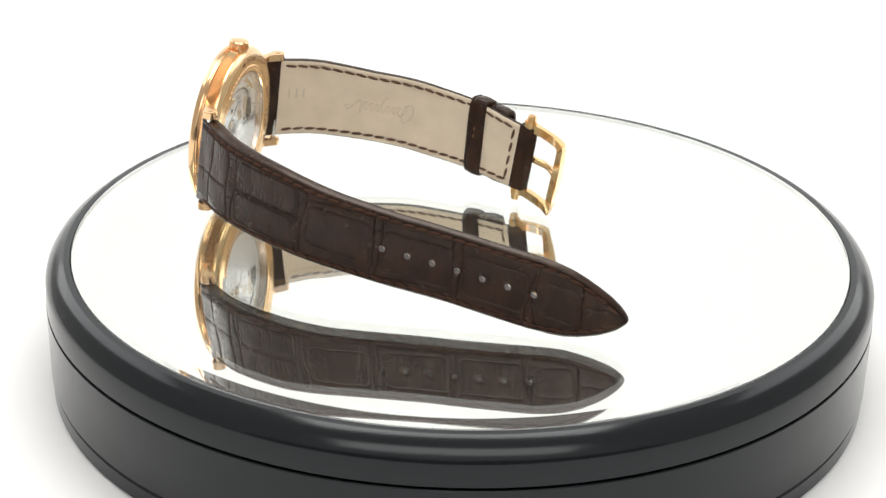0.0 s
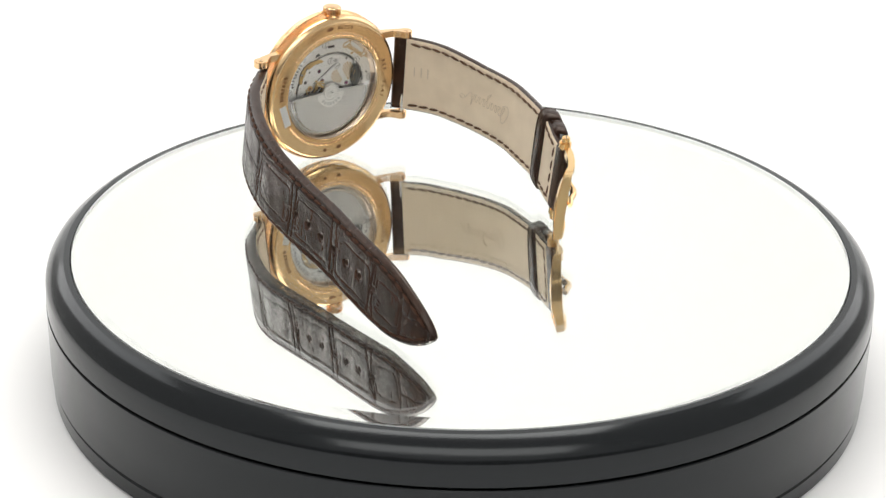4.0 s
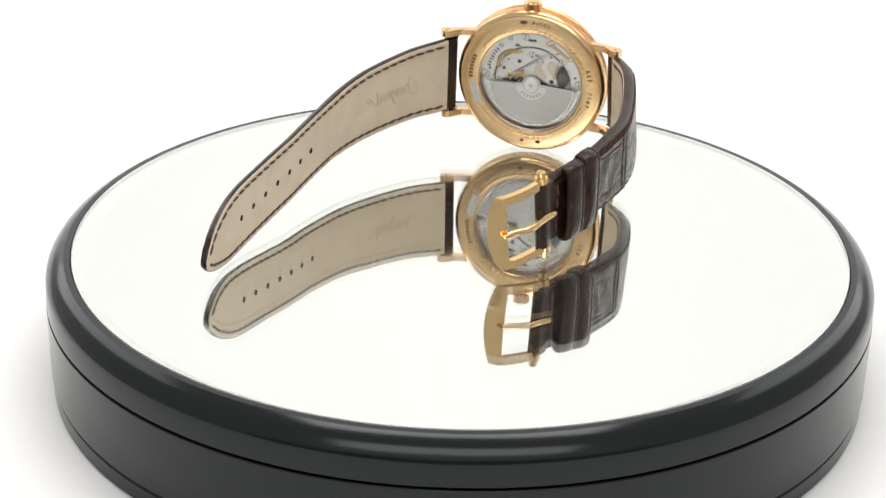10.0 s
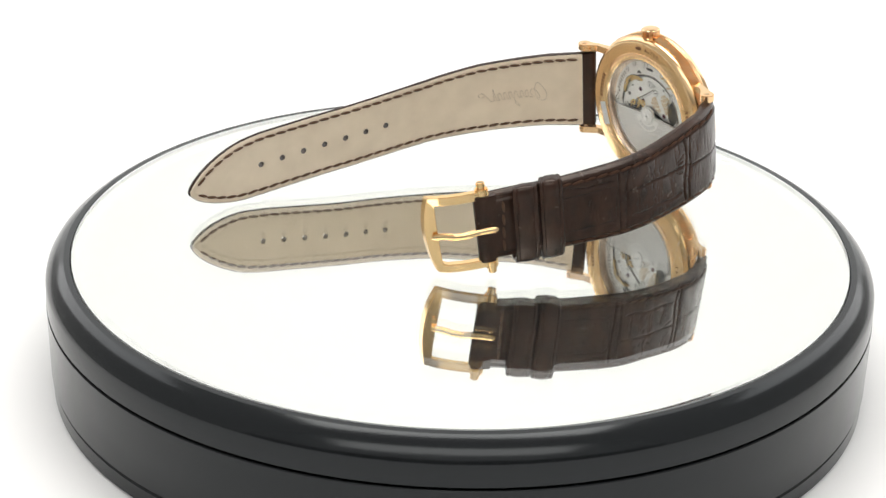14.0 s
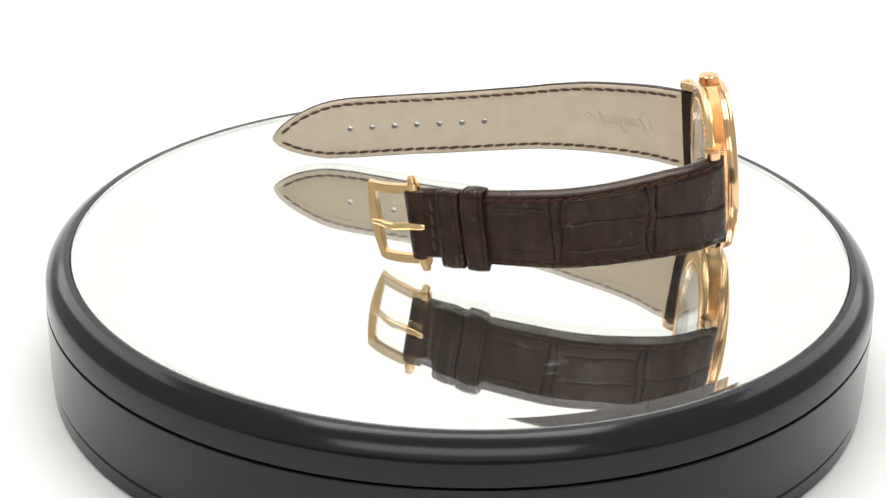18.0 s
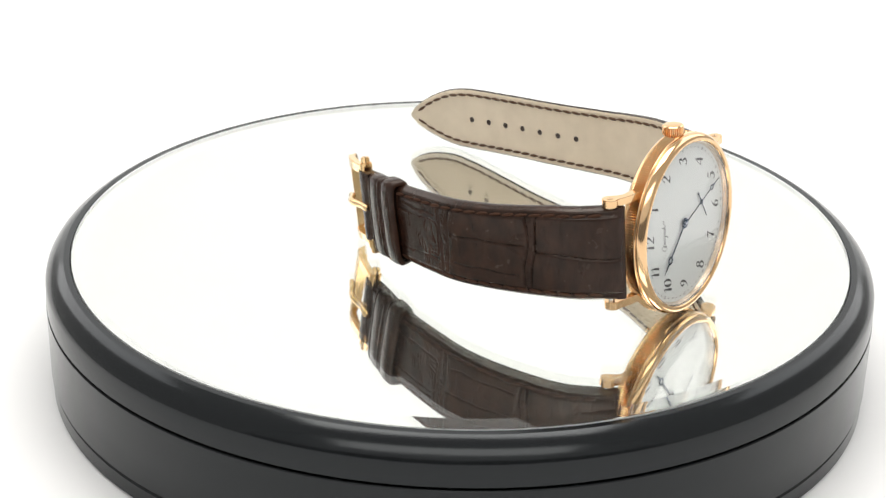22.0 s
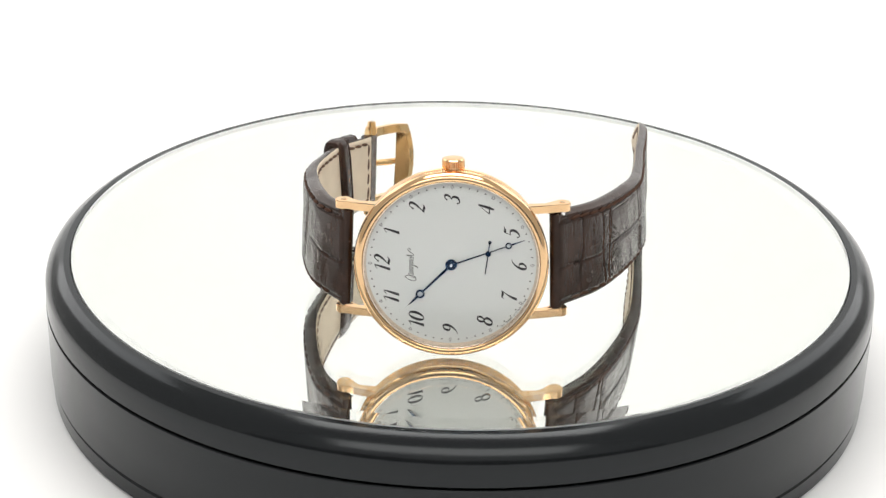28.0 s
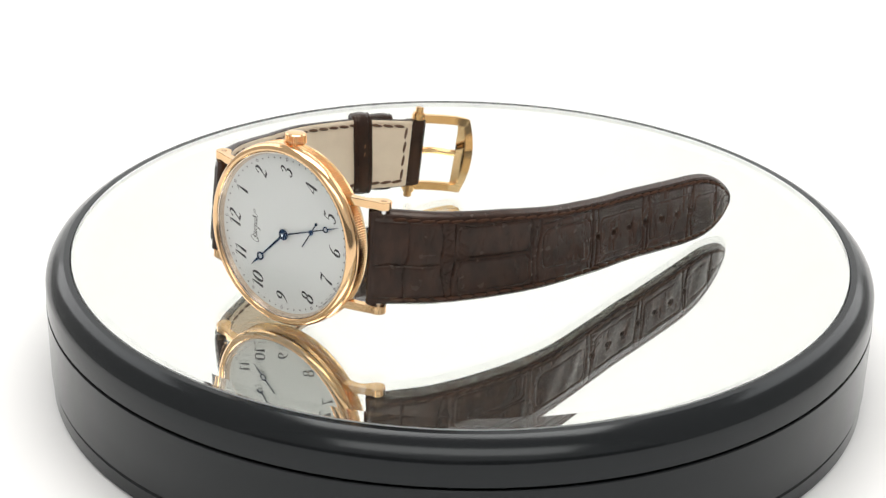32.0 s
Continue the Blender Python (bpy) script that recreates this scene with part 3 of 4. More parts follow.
def pen_points(length, height, seed=3):
    """Points of a running pen stroke: an opening swash, small arches, one loop below the line, one above, a closing curl."""
    rng = random.Random(seed)
    key = [(0.10, -0.35), (-0.02, -0.45), (-0.05, -0.1), (0.03, 0.35), (0.10, 0.5), (0.13, 0.2), (0.10, -0.25), (0.05, -0.3), (0.10, 0.05), (0.17, 0.2), (0.20, 0.0), (0.15, -0.22), (0.22, -0.18)]
    x = 0.24
    for k in range(6):
        h = rng.uniform(0.10, 0.16)
        low = -0.62 if k == 2 else -0.2
        key += [(x, h), (x + 0.035, h * 0.6), (x + 0.02, low * 0.7), (x + (0.0 if low > -0.5 else -0.05), low), (x + 0.05, -0.16)]
        x += 0.085
    key += [(x + 0.03, 0.42), (x + 0.01, -0.15), (x + 0.06, -0.2), (x + 0.12, 0.05), (x + 0.2, 0.28), (x + 0.26, 0.18), (x + 0.2, 0.06), (x + 0.13, 0.18)]
    out = []
    q = [key[0]] + key + [key[-1]]
    for i in range(1, len(q) - 2):
        for t in (0, 0.2, 0.4, 0.6, 0.8):
            c = [0.5 * (2 * b_ + (c_ - a_) * t + (2 * a_ - 5 * b_ + 4 * c_ - d_) * t * t + (3 * b_ - a_ - 3 * c_ + d_) * t ** 3) for a_, b_, c_, d_ in zip(q[i - 1], q[i], q[i + 1], q[i + 2])]
            out.append(((c[0] - 0.5) * length, c[1] * height))
    return out


def flourish(name, length, height, mat, parent, m, r=0.12, label=""):
    """A running pen stroke that stands for a script mark."""
    ob = part(name, tube([(x, y, 0) for x, y in pen_points(length, height)], r, 6, 0.35), mat, parent, label)
    mm_ = m.copy()
    mm_.translation *= MM
    ob.matrix_basis = mm_
    return ob


flourish("engraved_flourish", 8.4, 2.3, GILT, movement, Matrix.Translation((7.9, 8.5, TOP + 0.02)) @ Matrix.Rotation(radians(-37), 4, "Z"), 0.13)

# --- lugs, bars, crown
for sx in (1, -1):
    for sy in (1, -1):
        yc = 11.4 * sy
        lx = 22.1 if sx > 0 else 22.4
        outline = [(15.2, 0.7), (19.2, 1.75)] + [(lx + 1.7 * math.sin(radians(q)), 4.35 - 1.7 * math.cos(radians(q))) for q in range(-12, 217, 12)] + [(19.8, 4.15), (18.8, 3.35), (15.2, 3.0)]
        arm = slab(outline, -0.85, 0.85, 0.12, 2)
        bmesh.ops.transform(arm, matrix=Matrix(((sx, 0, 0, 0), (0, 0, 1, yc * MM), (0, 1, 0, 0), (0, 0, 0, 1))), verts=arm.verts[:])
        bmesh.ops.recalc_face_normals(arm, faces=arm.faces)
        lug = sharp(part("lug", arm, GOLD, watch, "slim welded rose gold lug"), 30)
        face = yc + 0.85 * sy
        part("lug_pin", rod((lx * sx + 0.2 * sx, yc - 0.25 * sy, 6.0), (lx * sx + 0.2 * sx, yc - 0.25 * sy, 6.09), 0.24, 12), DARKSTEEL, lug)
        scr = part("lug_screw", rod((lx * sx, face - 0.3 * sy, 4.4), (lx * sx, face + 0.08 * sy, 4.4), 0.7, 24, 0.06), GOLD, lug)
        part("slot", moved(block(-0.5, 0.5, -0.06, 0.06, -0.06, 0.06, 0), Matrix.Translation((lx * sx, face + 0.04 * sy, 4.4)) @ Matrix.Rotation(0.7, 4, "Y")), ENGRAVED, scr, smooth=False)
    part("strap_bar", rod((22.4 * sx, -10.5, 4.4), (22.4 * sx, 10.5, 4.4), 0.7, 16), STEEL, watch)
crown_o = []
for k in range(34):
    for f, r in ((0.0, 1.9), (0.3, 2.28), (0.6, 2.3), (0.9, 1.9)):
        a = 2 * math.pi * (k + f) / 34
        crown_o.append((r * math.cos(a), r * math.sin(a)))
turn_y = Matrix.Translation((-0.15, 0, 2.15)) @ Matrix.Rotation(radians(-90), 4, "X")
crown = part("crown", moved(merged(slab(crown_o, 19.9, 21.6), lathe([(0, 21.5), (2.26, 21.5), (2.2, 21.72), (1.98, 21.9), (1.4, 22.03), (0.7, 22.1), (0, 22.12)], 60), lathe([(0, 19.75), (2.1, 19.75), (2.2, 19.95), (0, 19.95)], 60)), turn_y), GOLD, watch, "fluted rose gold crown", smooth=False)
part("crown_collar", moved(lathe([(0, 19.2), (2.0, 19.2), (2.0, 20.3), (0, 20.3)], 32), turn_y), GOLD, crown)

# --- dial: faces -z
dial = sharp(part("dial", lathe([(0, 0.0), (17.5, 0.0), (17.5, 0.4), (0, 0.4)], 160), ENAMEL, watch, "plain white enamel dial"), 30)
dome = [(17.93 * math.sin(q / 24 * math.pi / 2), math.cos(q / 24 * math.pi / 2) ** 1.5) for q in range(25)]
part("dial_crystal", lathe([(x, -1.6 - 0.75 * c) for x, c in dome] + [(x * 0.995, -0.9 - 0.7 * c) for x, c in dome[::-1]], 128, closed=False), DOME, bezel, "clear domed sapphire crystal").visible_shadow = False
# reading frame: right = +y, up = +x, towards the reader = -z
READ = Matrix(((0, 1, 0, 0), (1, 0, 0, 0), (0, 0, -1, 0), (0, 0, 0, 1)))


def on_dial(up, right, lift=0.02, turn=0.0):
    m = READ @ Matrix.Rotation(turn, 4, "Z")
    m.translation = (up, right, -lift)
    return m


# old-style slanting figures drawn as pen strokes: points with widths, in a box one high
STROKES = {
    "0": [[(0.27 + 0.22 * math.sin(k * math.pi / 12), 0.5 + 0.47 * math.cos(k * math.pi / 12), 0.04 + 0.12 * abs(math.sin(k * math.pi / 12)) ** 1.5) for k in range(25)]],
    "1": [[(0.30, 1.0, 0.03), (0.30, 0.6, 0.12), (0.30, 0.25, 0.15), (0.30, 0.0, 0.16)], [(0.30, 0.98, 0.05), (0.18, 0.9, 0.05), (0.06, 0.82, 0.03)]],
    "2": [[(0.09, 0.72, 0.14), (0.11, 0.82, 0.05), (0.20, 0.96, 0.05), (0.34, 0.99, 0.08), (0.47, 0.88, 0.14), (0.46, 0.68, 0.15), (0.34, 0.44, 0.10), (0.14, 0.16, 0.05), (0.05, 0.04, 0.04)],
          [(0.05, 0.05, 0.04), (0.18, 0.11, 0.11), (0.36, 0.04, 0.13), (0.50, 0.06, 0.06), (0.55, 0.17, 0.03)]],
    "3": [[(0.09, 0.80, 0.13), (0.12, 0.90, 0.05), (0.25, 0.99, 0.06), (0.41, 0.90, 0.13), (0.40, 0.70, 0.12), (0.28, 0.56, 0.05), (0.20, 0.54, 0.03)],
          [(0.20, 0.54, 0.03), (0.36, 0.49, 0.07), (0.48, 0.32, 0.15), (0.42, 0.10, 0.13), (0.24, 0.01, 0.06), (0.09, 0.08, 0.05), (0.07, 0.18, 0.12)]],
    "4": [[(0.42, 1.0, 0.05), (0.22, 0.66, 0.04), (0.02, 0.30, 0.05)], [(0.02, 0.29, 0.06), (0.56, 0.29, 0.06)], [(0.42, 1.0, 0.06), (0.42, 0.7, 0.14), (0.42, 0.2, 0.15), (0.42, 0.0, 0.10)]],
    "5": [[(0.14, 0.95, 0.11), (0.32, 0.93, 0.12), (0.50, 1.0, 0.03)], [(0.14, 0.97, 0.05), (0.10, 0.56, 0.04)],
          [(0.10, 0.57, 0.03), (0.26, 0.63, 0.06), (0.43, 0.53, 0.13), (0.47, 0.30, 0.16), (0.36, 0.08, 0.11), (0.19, 0.01, 0.05), (0.08, 0.08, 0.05), (0.07, 0.17, 0.12)]],
    "6": [[(0.48, 0.96, 0.04), (0.30, 0.87, 0.06), (0.14, 0.64, 0.12), (0.08, 0.34, 0.16), (0.15, 0.08, 0.11), (0.28, 0.01, 0.05), (0.43, 0.10, 0.10), (0.47, 0.29, 0.14), (0.38, 0.46, 0.08), (0.26, 0.49, 0.04), (0.13, 0.40, 0.03)]],
    "7": [[(0.06, 0.84, 0.03), (0.10, 0.95, 0.08), (0.26, 0.92, 0.12), (0.42, 0.90, 0.11), (0.54, 0.98, 0.04)], [(0.54, 0.98, 0.04), (0.38, 0.62, 0.07), (0.28, 0.32, 0.13), (0.26, 0.0, 0.17)]],
    "8": [[(0.28 + 0.16 * math.sin(k * math.pi / 10), 0.76 + 0.22 * math.cos(k * math.pi / 10), 0.045 + 0.075 * abs(math.sin(k * math.pi / 10))) for k in range(21)],
          [(0.27 + 0.21 * math.sin(k * math.pi / 10), 0.27 + 0.26 * math.cos(k * math.pi / 10), 0.045 + 0.10 * abs(math.sin(k * math.pi / 10))) for k in range(21)]],
}
STROKES["9"] = [[(0.55 - x, 1 - y, w) for x, y, w in st] for st in STROKES["6"]]


def figure(text, height, slant=0.32):
    """Figures as flat inked ribbons of changing width, centred."""
    bm = bmesh.new()
    adv = 0.42 if text == "11" else 0.52
    for i, ch in enumerate(text):
        x0 = (i - (len(text) - 1) / 2) * adv - 0.28
        for st in STROKES[ch]:
            p = np.array(st, float)
            t = np.linspace(0, len(p) - 1, (len(p) - 1) * 5 + 1)
            q = np.stack([np.interp(t, np.arange(len(p)), p[:, k]) for k in range(3)], 1)
            if len(p) > 3:
                for _ in range(5):
                    q[1:-1] = (q[:-2] + 2 * q[1:-1] + q[2:]) / 4
            d = np.gradient(q[:, :2], axis=0)
            d /= np.linalg.norm(d, axis=1)[:, None] + 1e-9
            nrm = np.stack([-d[:, 1], d[:, 0]], 1)
            prev = None
            for (x, y, w), (nx, ny) in zip(q, nrm):
                pair = []
                for sgn in (1, -1):
                    px, py = x + sgn * w * 0.6 * nx + x0, y + sgn * w * 0.6 * ny - 0.5
                    pair.append(bm.verts.new(((px + slant * py) * height * MM, py * height * MM, 0)))
                if prev:
                    bm.faces.new((prev[0], prev[1], pair[1], pair[0]))
                prev = pair
    bmesh.ops.recalc_face_normals(bm, faces=bm.faces)
    return bm


for h in range(1, 13):
    a = math.pi * h / 6
    r = 14.05 if h not in (4, 6, 7) else 13.75
    part("numeral", moved(figure(str(h), 3.2), on_dial(r * math.cos(a), r * math.sin(a), 0.015)), INK, dial, smooth=False)
dot = part("minute_dot", slab(circle(0.155, 10), -0.03, 0.0), INK, dial, smooth=False)
for k in range(60):
    a = math.pi * k / 30
    m = Matrix.Translation((16.5 * math.cos(a) * MM, 16.5 * math.sin(a) * MM, 0))
    if k % 5:
        piece("minute_dot", dot.data, dial, m)
bpy.data.objects.remove(dot)
for k in range(12):
    a = math.pi * k / 6
    if k % 3 == 0:
        bm = ring_slab([(0.5, 0), (0, 0.34), (-0.5, 0), (0, -0.34)], [(0.34, 0), (0, 0.22), (-0.34, 0), (0, -0.22)], -0.03, 0.0)
    else:
        bm = merged(*[moved(slab(circle(0.13, 8), -0.03, 0.0), Matrix.Translation((0.26 * math.cos(2 * math.pi * j / 5), 0.26 * math.sin(2 * math.pi * j / 5), 0))) for j in range(5)])
    ob = part("hour_mark", bm, GREYINK, dial, smooth=False)
    ob.matrix_basis = Matrix.Translation((16.5 * math.cos(a) * MM, 16.5 * math.sin(a) * MM, 0)) @ Matrix.Rotation(a, 4, "Z")
flourish("script_mark", 6.7, 2.3, INK, dial, on_dial(8.2, 0.0, 0.02), 0.06)
arc_text("SWISS EMAILLE GRAND FEU", 16.98, 219, 0.52, -0.0, INK, dial, "dial_lettering", 0.015, 0.36, -1)



def pomme_hand(name, target, ring_at, length, ring_r, w0, lift, label):
    """A hand with a hollow ring near its tip, pointing at target = (x, y)."""
    ang = math.atan2(target[1], target[0])
    bms = [slab([(1.0, w0), (ring_at - ring_r * 0.9, w0 * 0.62), (ring_at - ring_r * 0.9, -w0 * 0.62), (1.0, -w0)], -lift - 0.12, -lift, 0.03, 1),
           ring_slab(circle(ring_r, 32, ring_at), circle(ring_r * 0.6, 32, ring_at), -lift - 0.13, -lift),
           slab([(ring_at + ring_r * 0.85, w0 * 0.8), (ring_at + ring_r * 1.5, w0 * 0.95), (length, 0.03), (length, -0.03), (ring_at + ring_r * 1.5, -w0 * 0.95), (ring_at + ring_r * 0.85, -w0 * 0.8)], -lift - 0.12, -lift, 0.02, 1),
           lathe([(0, -lift), (1.2 if w0 > 0.2 else 0.9, -lift), (1.2 if w0 > 0.2 else 0.9, -lift - 0.14), (0, -lift - 0.16)], 32)]
    return part(name, moved(merged(*bms), Matrix.Rotation(ang, 4, "Z")), BLUED, watch, label, smooth=False)


pomme_hand("hour_hand", (6.27, -6.45), 9.0, 12.6, 0.92, 0.27, 0.28, "blued steel hour hand with hollow ring tip")
minute = pomme_hand("minute_hand", (-11.53, 4.31), 12.35, 15.9, 0.68, 0.17, 0.5, "blued steel minute hand with hollow ring tip")
part("hand_pin", lathe([(0, -0.6), (0.32, -0.6), (0.32, -0.78), (0.22, -0.84), (0, -0.84)], 24), STEEL, watch)
sec = part("seconds_hand", merged(slab([(-0.1, 2.4), (0.1, 2.4), (0.1, -4.4), (-0.1, -4.4)], -0.3, -0.22), lathe([(0, -0.2), (0.58, -0.2), (0.58, -0.32), (0, -0.34)], 20),
                                  lathe([(0, -0.2), (0.33, -0.2), (0.33, -0.3), (0, -0.32)], 20, centre=(0, 2.5, 0))), BLUED, watch, "small blued steel seconds hand", smooth=False)
SEC_AT = Matrix.Translation((-7.46 * MM, 2.42 * MM, 0))

# --- the strap: two leather lengths, each built along its curve
P6 = [(-19.5, 2.1), (-20.6, 3.9), (-23.7, 7.7), (-29.4, 14.2), (-35.5, 25.5), (-39.8, 38), (-42.1, 53), (-43.2, 65), (-44.7, 76.5), (-46.0, 88), (-46.6, 100), (-46.0, 108.6)]
P12 = [(19.6, 1.7), (20.9, 3.7), (23.3, 7.0), (26.5, 12.8), (29.1, 23.9), (30.2, 36), (28.5, 46), (25.8, 55.5), (21.5, 64.2), (19.2, 69.9)]


def smooth_curve(points, n):
    """Points at even steps along a smooth curve through the given ones, with tangents."""
    p = np.array(points, float)
    q = np.vstack([2 * p[0] - p[1], p, 2 * p[-1] - p[-2]])
    out = []
    for i in range(1, len(q) - 2):
        for t in np.linspace(0, 1, 40, endpoint=False):
            a, b, c, d = q[i - 1], q[i], q[i + 1], q[i + 2]
            out.append(0.5 * (2 * b + (c - a) * t + (2 * a - 5 * b + 4 * c - d) * t * t + (3 * b - a - 3 * c + d) * t ** 3))
    out = np.array(out + [p[-1]])
    s = np.r_[0, np.cumsum(np.linalg.norm(np.diff(out, axis=0), axis=1))]
    g = np.linspace(0, s[-1], n)
    c = np.stack([np.interp(g, s, out[:, k]) for k in range(2)], 1)
    for _ in range(6):
        c[1:-1] = (c[:-2] + 2 * c[1:-1] + c[2:]) / 4
    return g, c


class Length:
    """One length of strap: maps (s along, v across, d outwards) to a place in the watch's axes."""

    def __init__(self, points, sign, half, drop, thick, twist):
        self.s, self.c = smooth_curve(points, 400)
        self.total = self.s[-1]
        t = np.gradient(self.c, self.s, axis=0)
        t /= np.linalg.norm(t, axis=1)[:, None]
        self.t = t
        self.n = np.stack([t[:, 1], -t[:, 0]], 1) * (1 if sign > 0 else -1)
        self.half, self.drop, self.thick, self.twist = half, drop, thick, twist

    def hw(self, s):
        return np.interp(s, *self.half)

    def th(self, s):
        return np.interp(s, *self.thick) - 0.15

    def at(self, s, v, d):
        s, v, d = np.broadcast_arrays(np.asarray(s, float), v, d)
        past = np.maximum(s - self.total, 0)
        cx, cz = np.interp(s, self.s, self.c[:, 0]) + past * self.t[-1, 0], np.interp(s, self.s, self.c[:, 1]) + past * self.t[-1, 1]
        nx, nz = np.interp(s, self.s, self.n[:, 0]), np.interp(s, self.s, self.n[:, 1])
        tw = np.radians(np.interp(s, *self.twist))
        y = np.interp(s, *self.drop) + v * np.cos(tw) + d * np.sin(tw)
        k = -v * np.sin(tw) + d * np.cos(tw)
        return np.stack([cx + k * nx, y, cz + k * nz], -1)

    def frame_at(self, s, v, d, ds=0.2, along=(1.0, 0.0)):
        """A pose there: x along the strap (or along a direction in s, v), z outwards."""
        p = self.at(s, v, d)
        a = self.at(s + ds * along[0], v + ds * along[1], d) - p
        z = self.at(s, v, d + 0.2) - p
        x = Vector(a).normalized()
        z = (Vector(z) - x * Vector(z).dot(x)).normalized()
        m = Matrix((x, z.cross(x), z)).transposed().to_4x4()
        m.translation = Vector(p) * MM
        return m


def grid_mesh(pos, keep=None):
    """A bmesh from an (n, m, 3) array of places in millimetres; keep: mask of faces."""
    n, m = pos.shape[:2]
    idx = np.arange(n * m).reshape(n, m)
    f = np.stack([idx[:-1, :-1], idx[1:, :-1], idx[1:, 1:], idx[:-1, 1:]], -1).reshape(-1, 4)
    if keep is not None:
        f = f[keep.reshape(-1)]
    me = bpy.data.meshes.new("grid")
    me.from_pydata((pos.reshape(-1, 3) * MM).tolist(), [], f.tolist())
    bm = bmesh.new()
    bm.from_mesh(me)
    bpy.data.meshes.remove(me)
    return bm


def groove_field(S, V, lines):
    """Distance from every (s, v) to the nearest of the polylines, with each line's depth folded in."""
    h = np.zeros(S.shape)
    for depth, width, pts in lines:
        best = np.full(S.shape, 1e9)
        for (s0, v0), (s1, v1) in zip(pts[:-1], pts[1:]):
            ds, dv = s1 - s0, v1 - v0
            t = np.clip(((S - s0) * ds + (V - v0) * dv) / (ds * ds + dv * dv + 1e-9), 0, 1)
            best = np.minimum(best, np.hypot(S - s0 - t * ds, V - v0 - t * dv))
        h = np.maximum(h, depth * 1.45 * (0.85 * np.exp(-(best / width) ** 2) + 0.15 * np.exp(-(best / (width * 4)) ** 2)))
    return h


def wander(p0, p1, n, amp, rng):
    """A line from p0 to p1 that wanders sideways."""
    p0, p1 = np.array(p0, float), np.array(p1, float)
    d = p1 - p0
    nrm = np.array([-d[1], d[0]]) / np.linalg.norm(d)
    off = np.r_[0, rng.normal(0, amp, n - 1), 0]
    off[1:-1] = (off[:-2] + 2 * off[1:-1] + off[2:]) / 3 if n > 2 else off[1:-1]
    return [tuple(p0 + d * k / n + nrm * off[k]) for k in range(n + 1)]


HOLE_R = 0.74


def rim_depth(t):
    """The leather's thickness at its edge, for its thickness at the middle."""
    return np.minimum(t, np.maximum(1.25, t - 1.15))


def outer_leather(name, L, s0, lines, holes, parent, pointed):
    ns = int((L.total - s0) / 0.2)
    ss = np.linspace(s0, L.total, ns)
    uu = np.linspace(-1, 1, 101)
    S, U = np.meshgrid(ss, uu, indexing="ij")
    HW = np.maximum(L.hw(S), 0.02)
    V = U * HW
    for hs in holes:
        d = np.hypot(S - hs, V)
        near = d < HOLE_R * 1.35
        q = np.maximum(d, 1e-6)
        snap = near & (d > HOLE_R * 0.55)
        S = np.where(snap, hs + (S - hs) / q * np.maximum(q, HOLE_R), S)
        V = np.where(snap, V / q * np.maximum(q, HOLE_R), V)
    inset = np.minimum(HW - np.abs(V), (L.total - S) * 0.8 if pointed else 99.0)
    T = L.th(S)
    e = np.clip(inset / 2.4, 0, 1)
    D = rim_depth(T) + (T - rim_depth(T)) * (1 - (1 - e) ** 2.2)
    D -= 0.5 * np.exp(-(inset / 0.35) ** 2)
    D -= 0.34 * np.exp(-((inset - 1.5) / 0.42) ** 2)
    end = np.clip(S - s0, 0, 1.5)
    D -= (T * 0.5) * (1 - np.sqrt(np.clip(1 - (1 - end / 1.5) ** 2, 0, 1)))
    D -= groove_field(S, V, lines) * np.clip((inset - 0.6) / 1.5, 0.0, 1)
    D += 0.05 * np.sin(S * 0.9 + 0.4 * V) * np.clip(inset / 3, 0, 1)
    for hs in holes:
        d = np.hypot(S - hs, V)
        D -= 0.25 * np.exp(-((d - HOLE_R) / 0.4) ** 2)
    pos = L.at(S, V, D)
    keep = np.ones((ns - 1, 100), bool)
    for hs in holes:
        d = np.hypot(S - hs, V)
        inside = d < HOLE_R * 1.02
        keep &= ~(inside[:-1, :-1] & inside[1:, :-1] & inside[1:, 1:] & inside[:-1, 1:])
    # side walls down to the lining
    bms = [grid_mesh(pos, keep)]
    for col in (0, -1):
        w = np.stack([pos[:, col], L.at(S[:, col], V[:, col] * 1.012, D[:, col] * 0.5), L.at(S[:, col], V[:, col], 0.0)], 1)
        bms.append(grid_mesh(w))
    bm = merged(*bms)
    bmesh.ops.remove_doubles(bm, verts=bm.verts[:], dist=1e-6)
    return part(name, bm, LEATHER, parent)


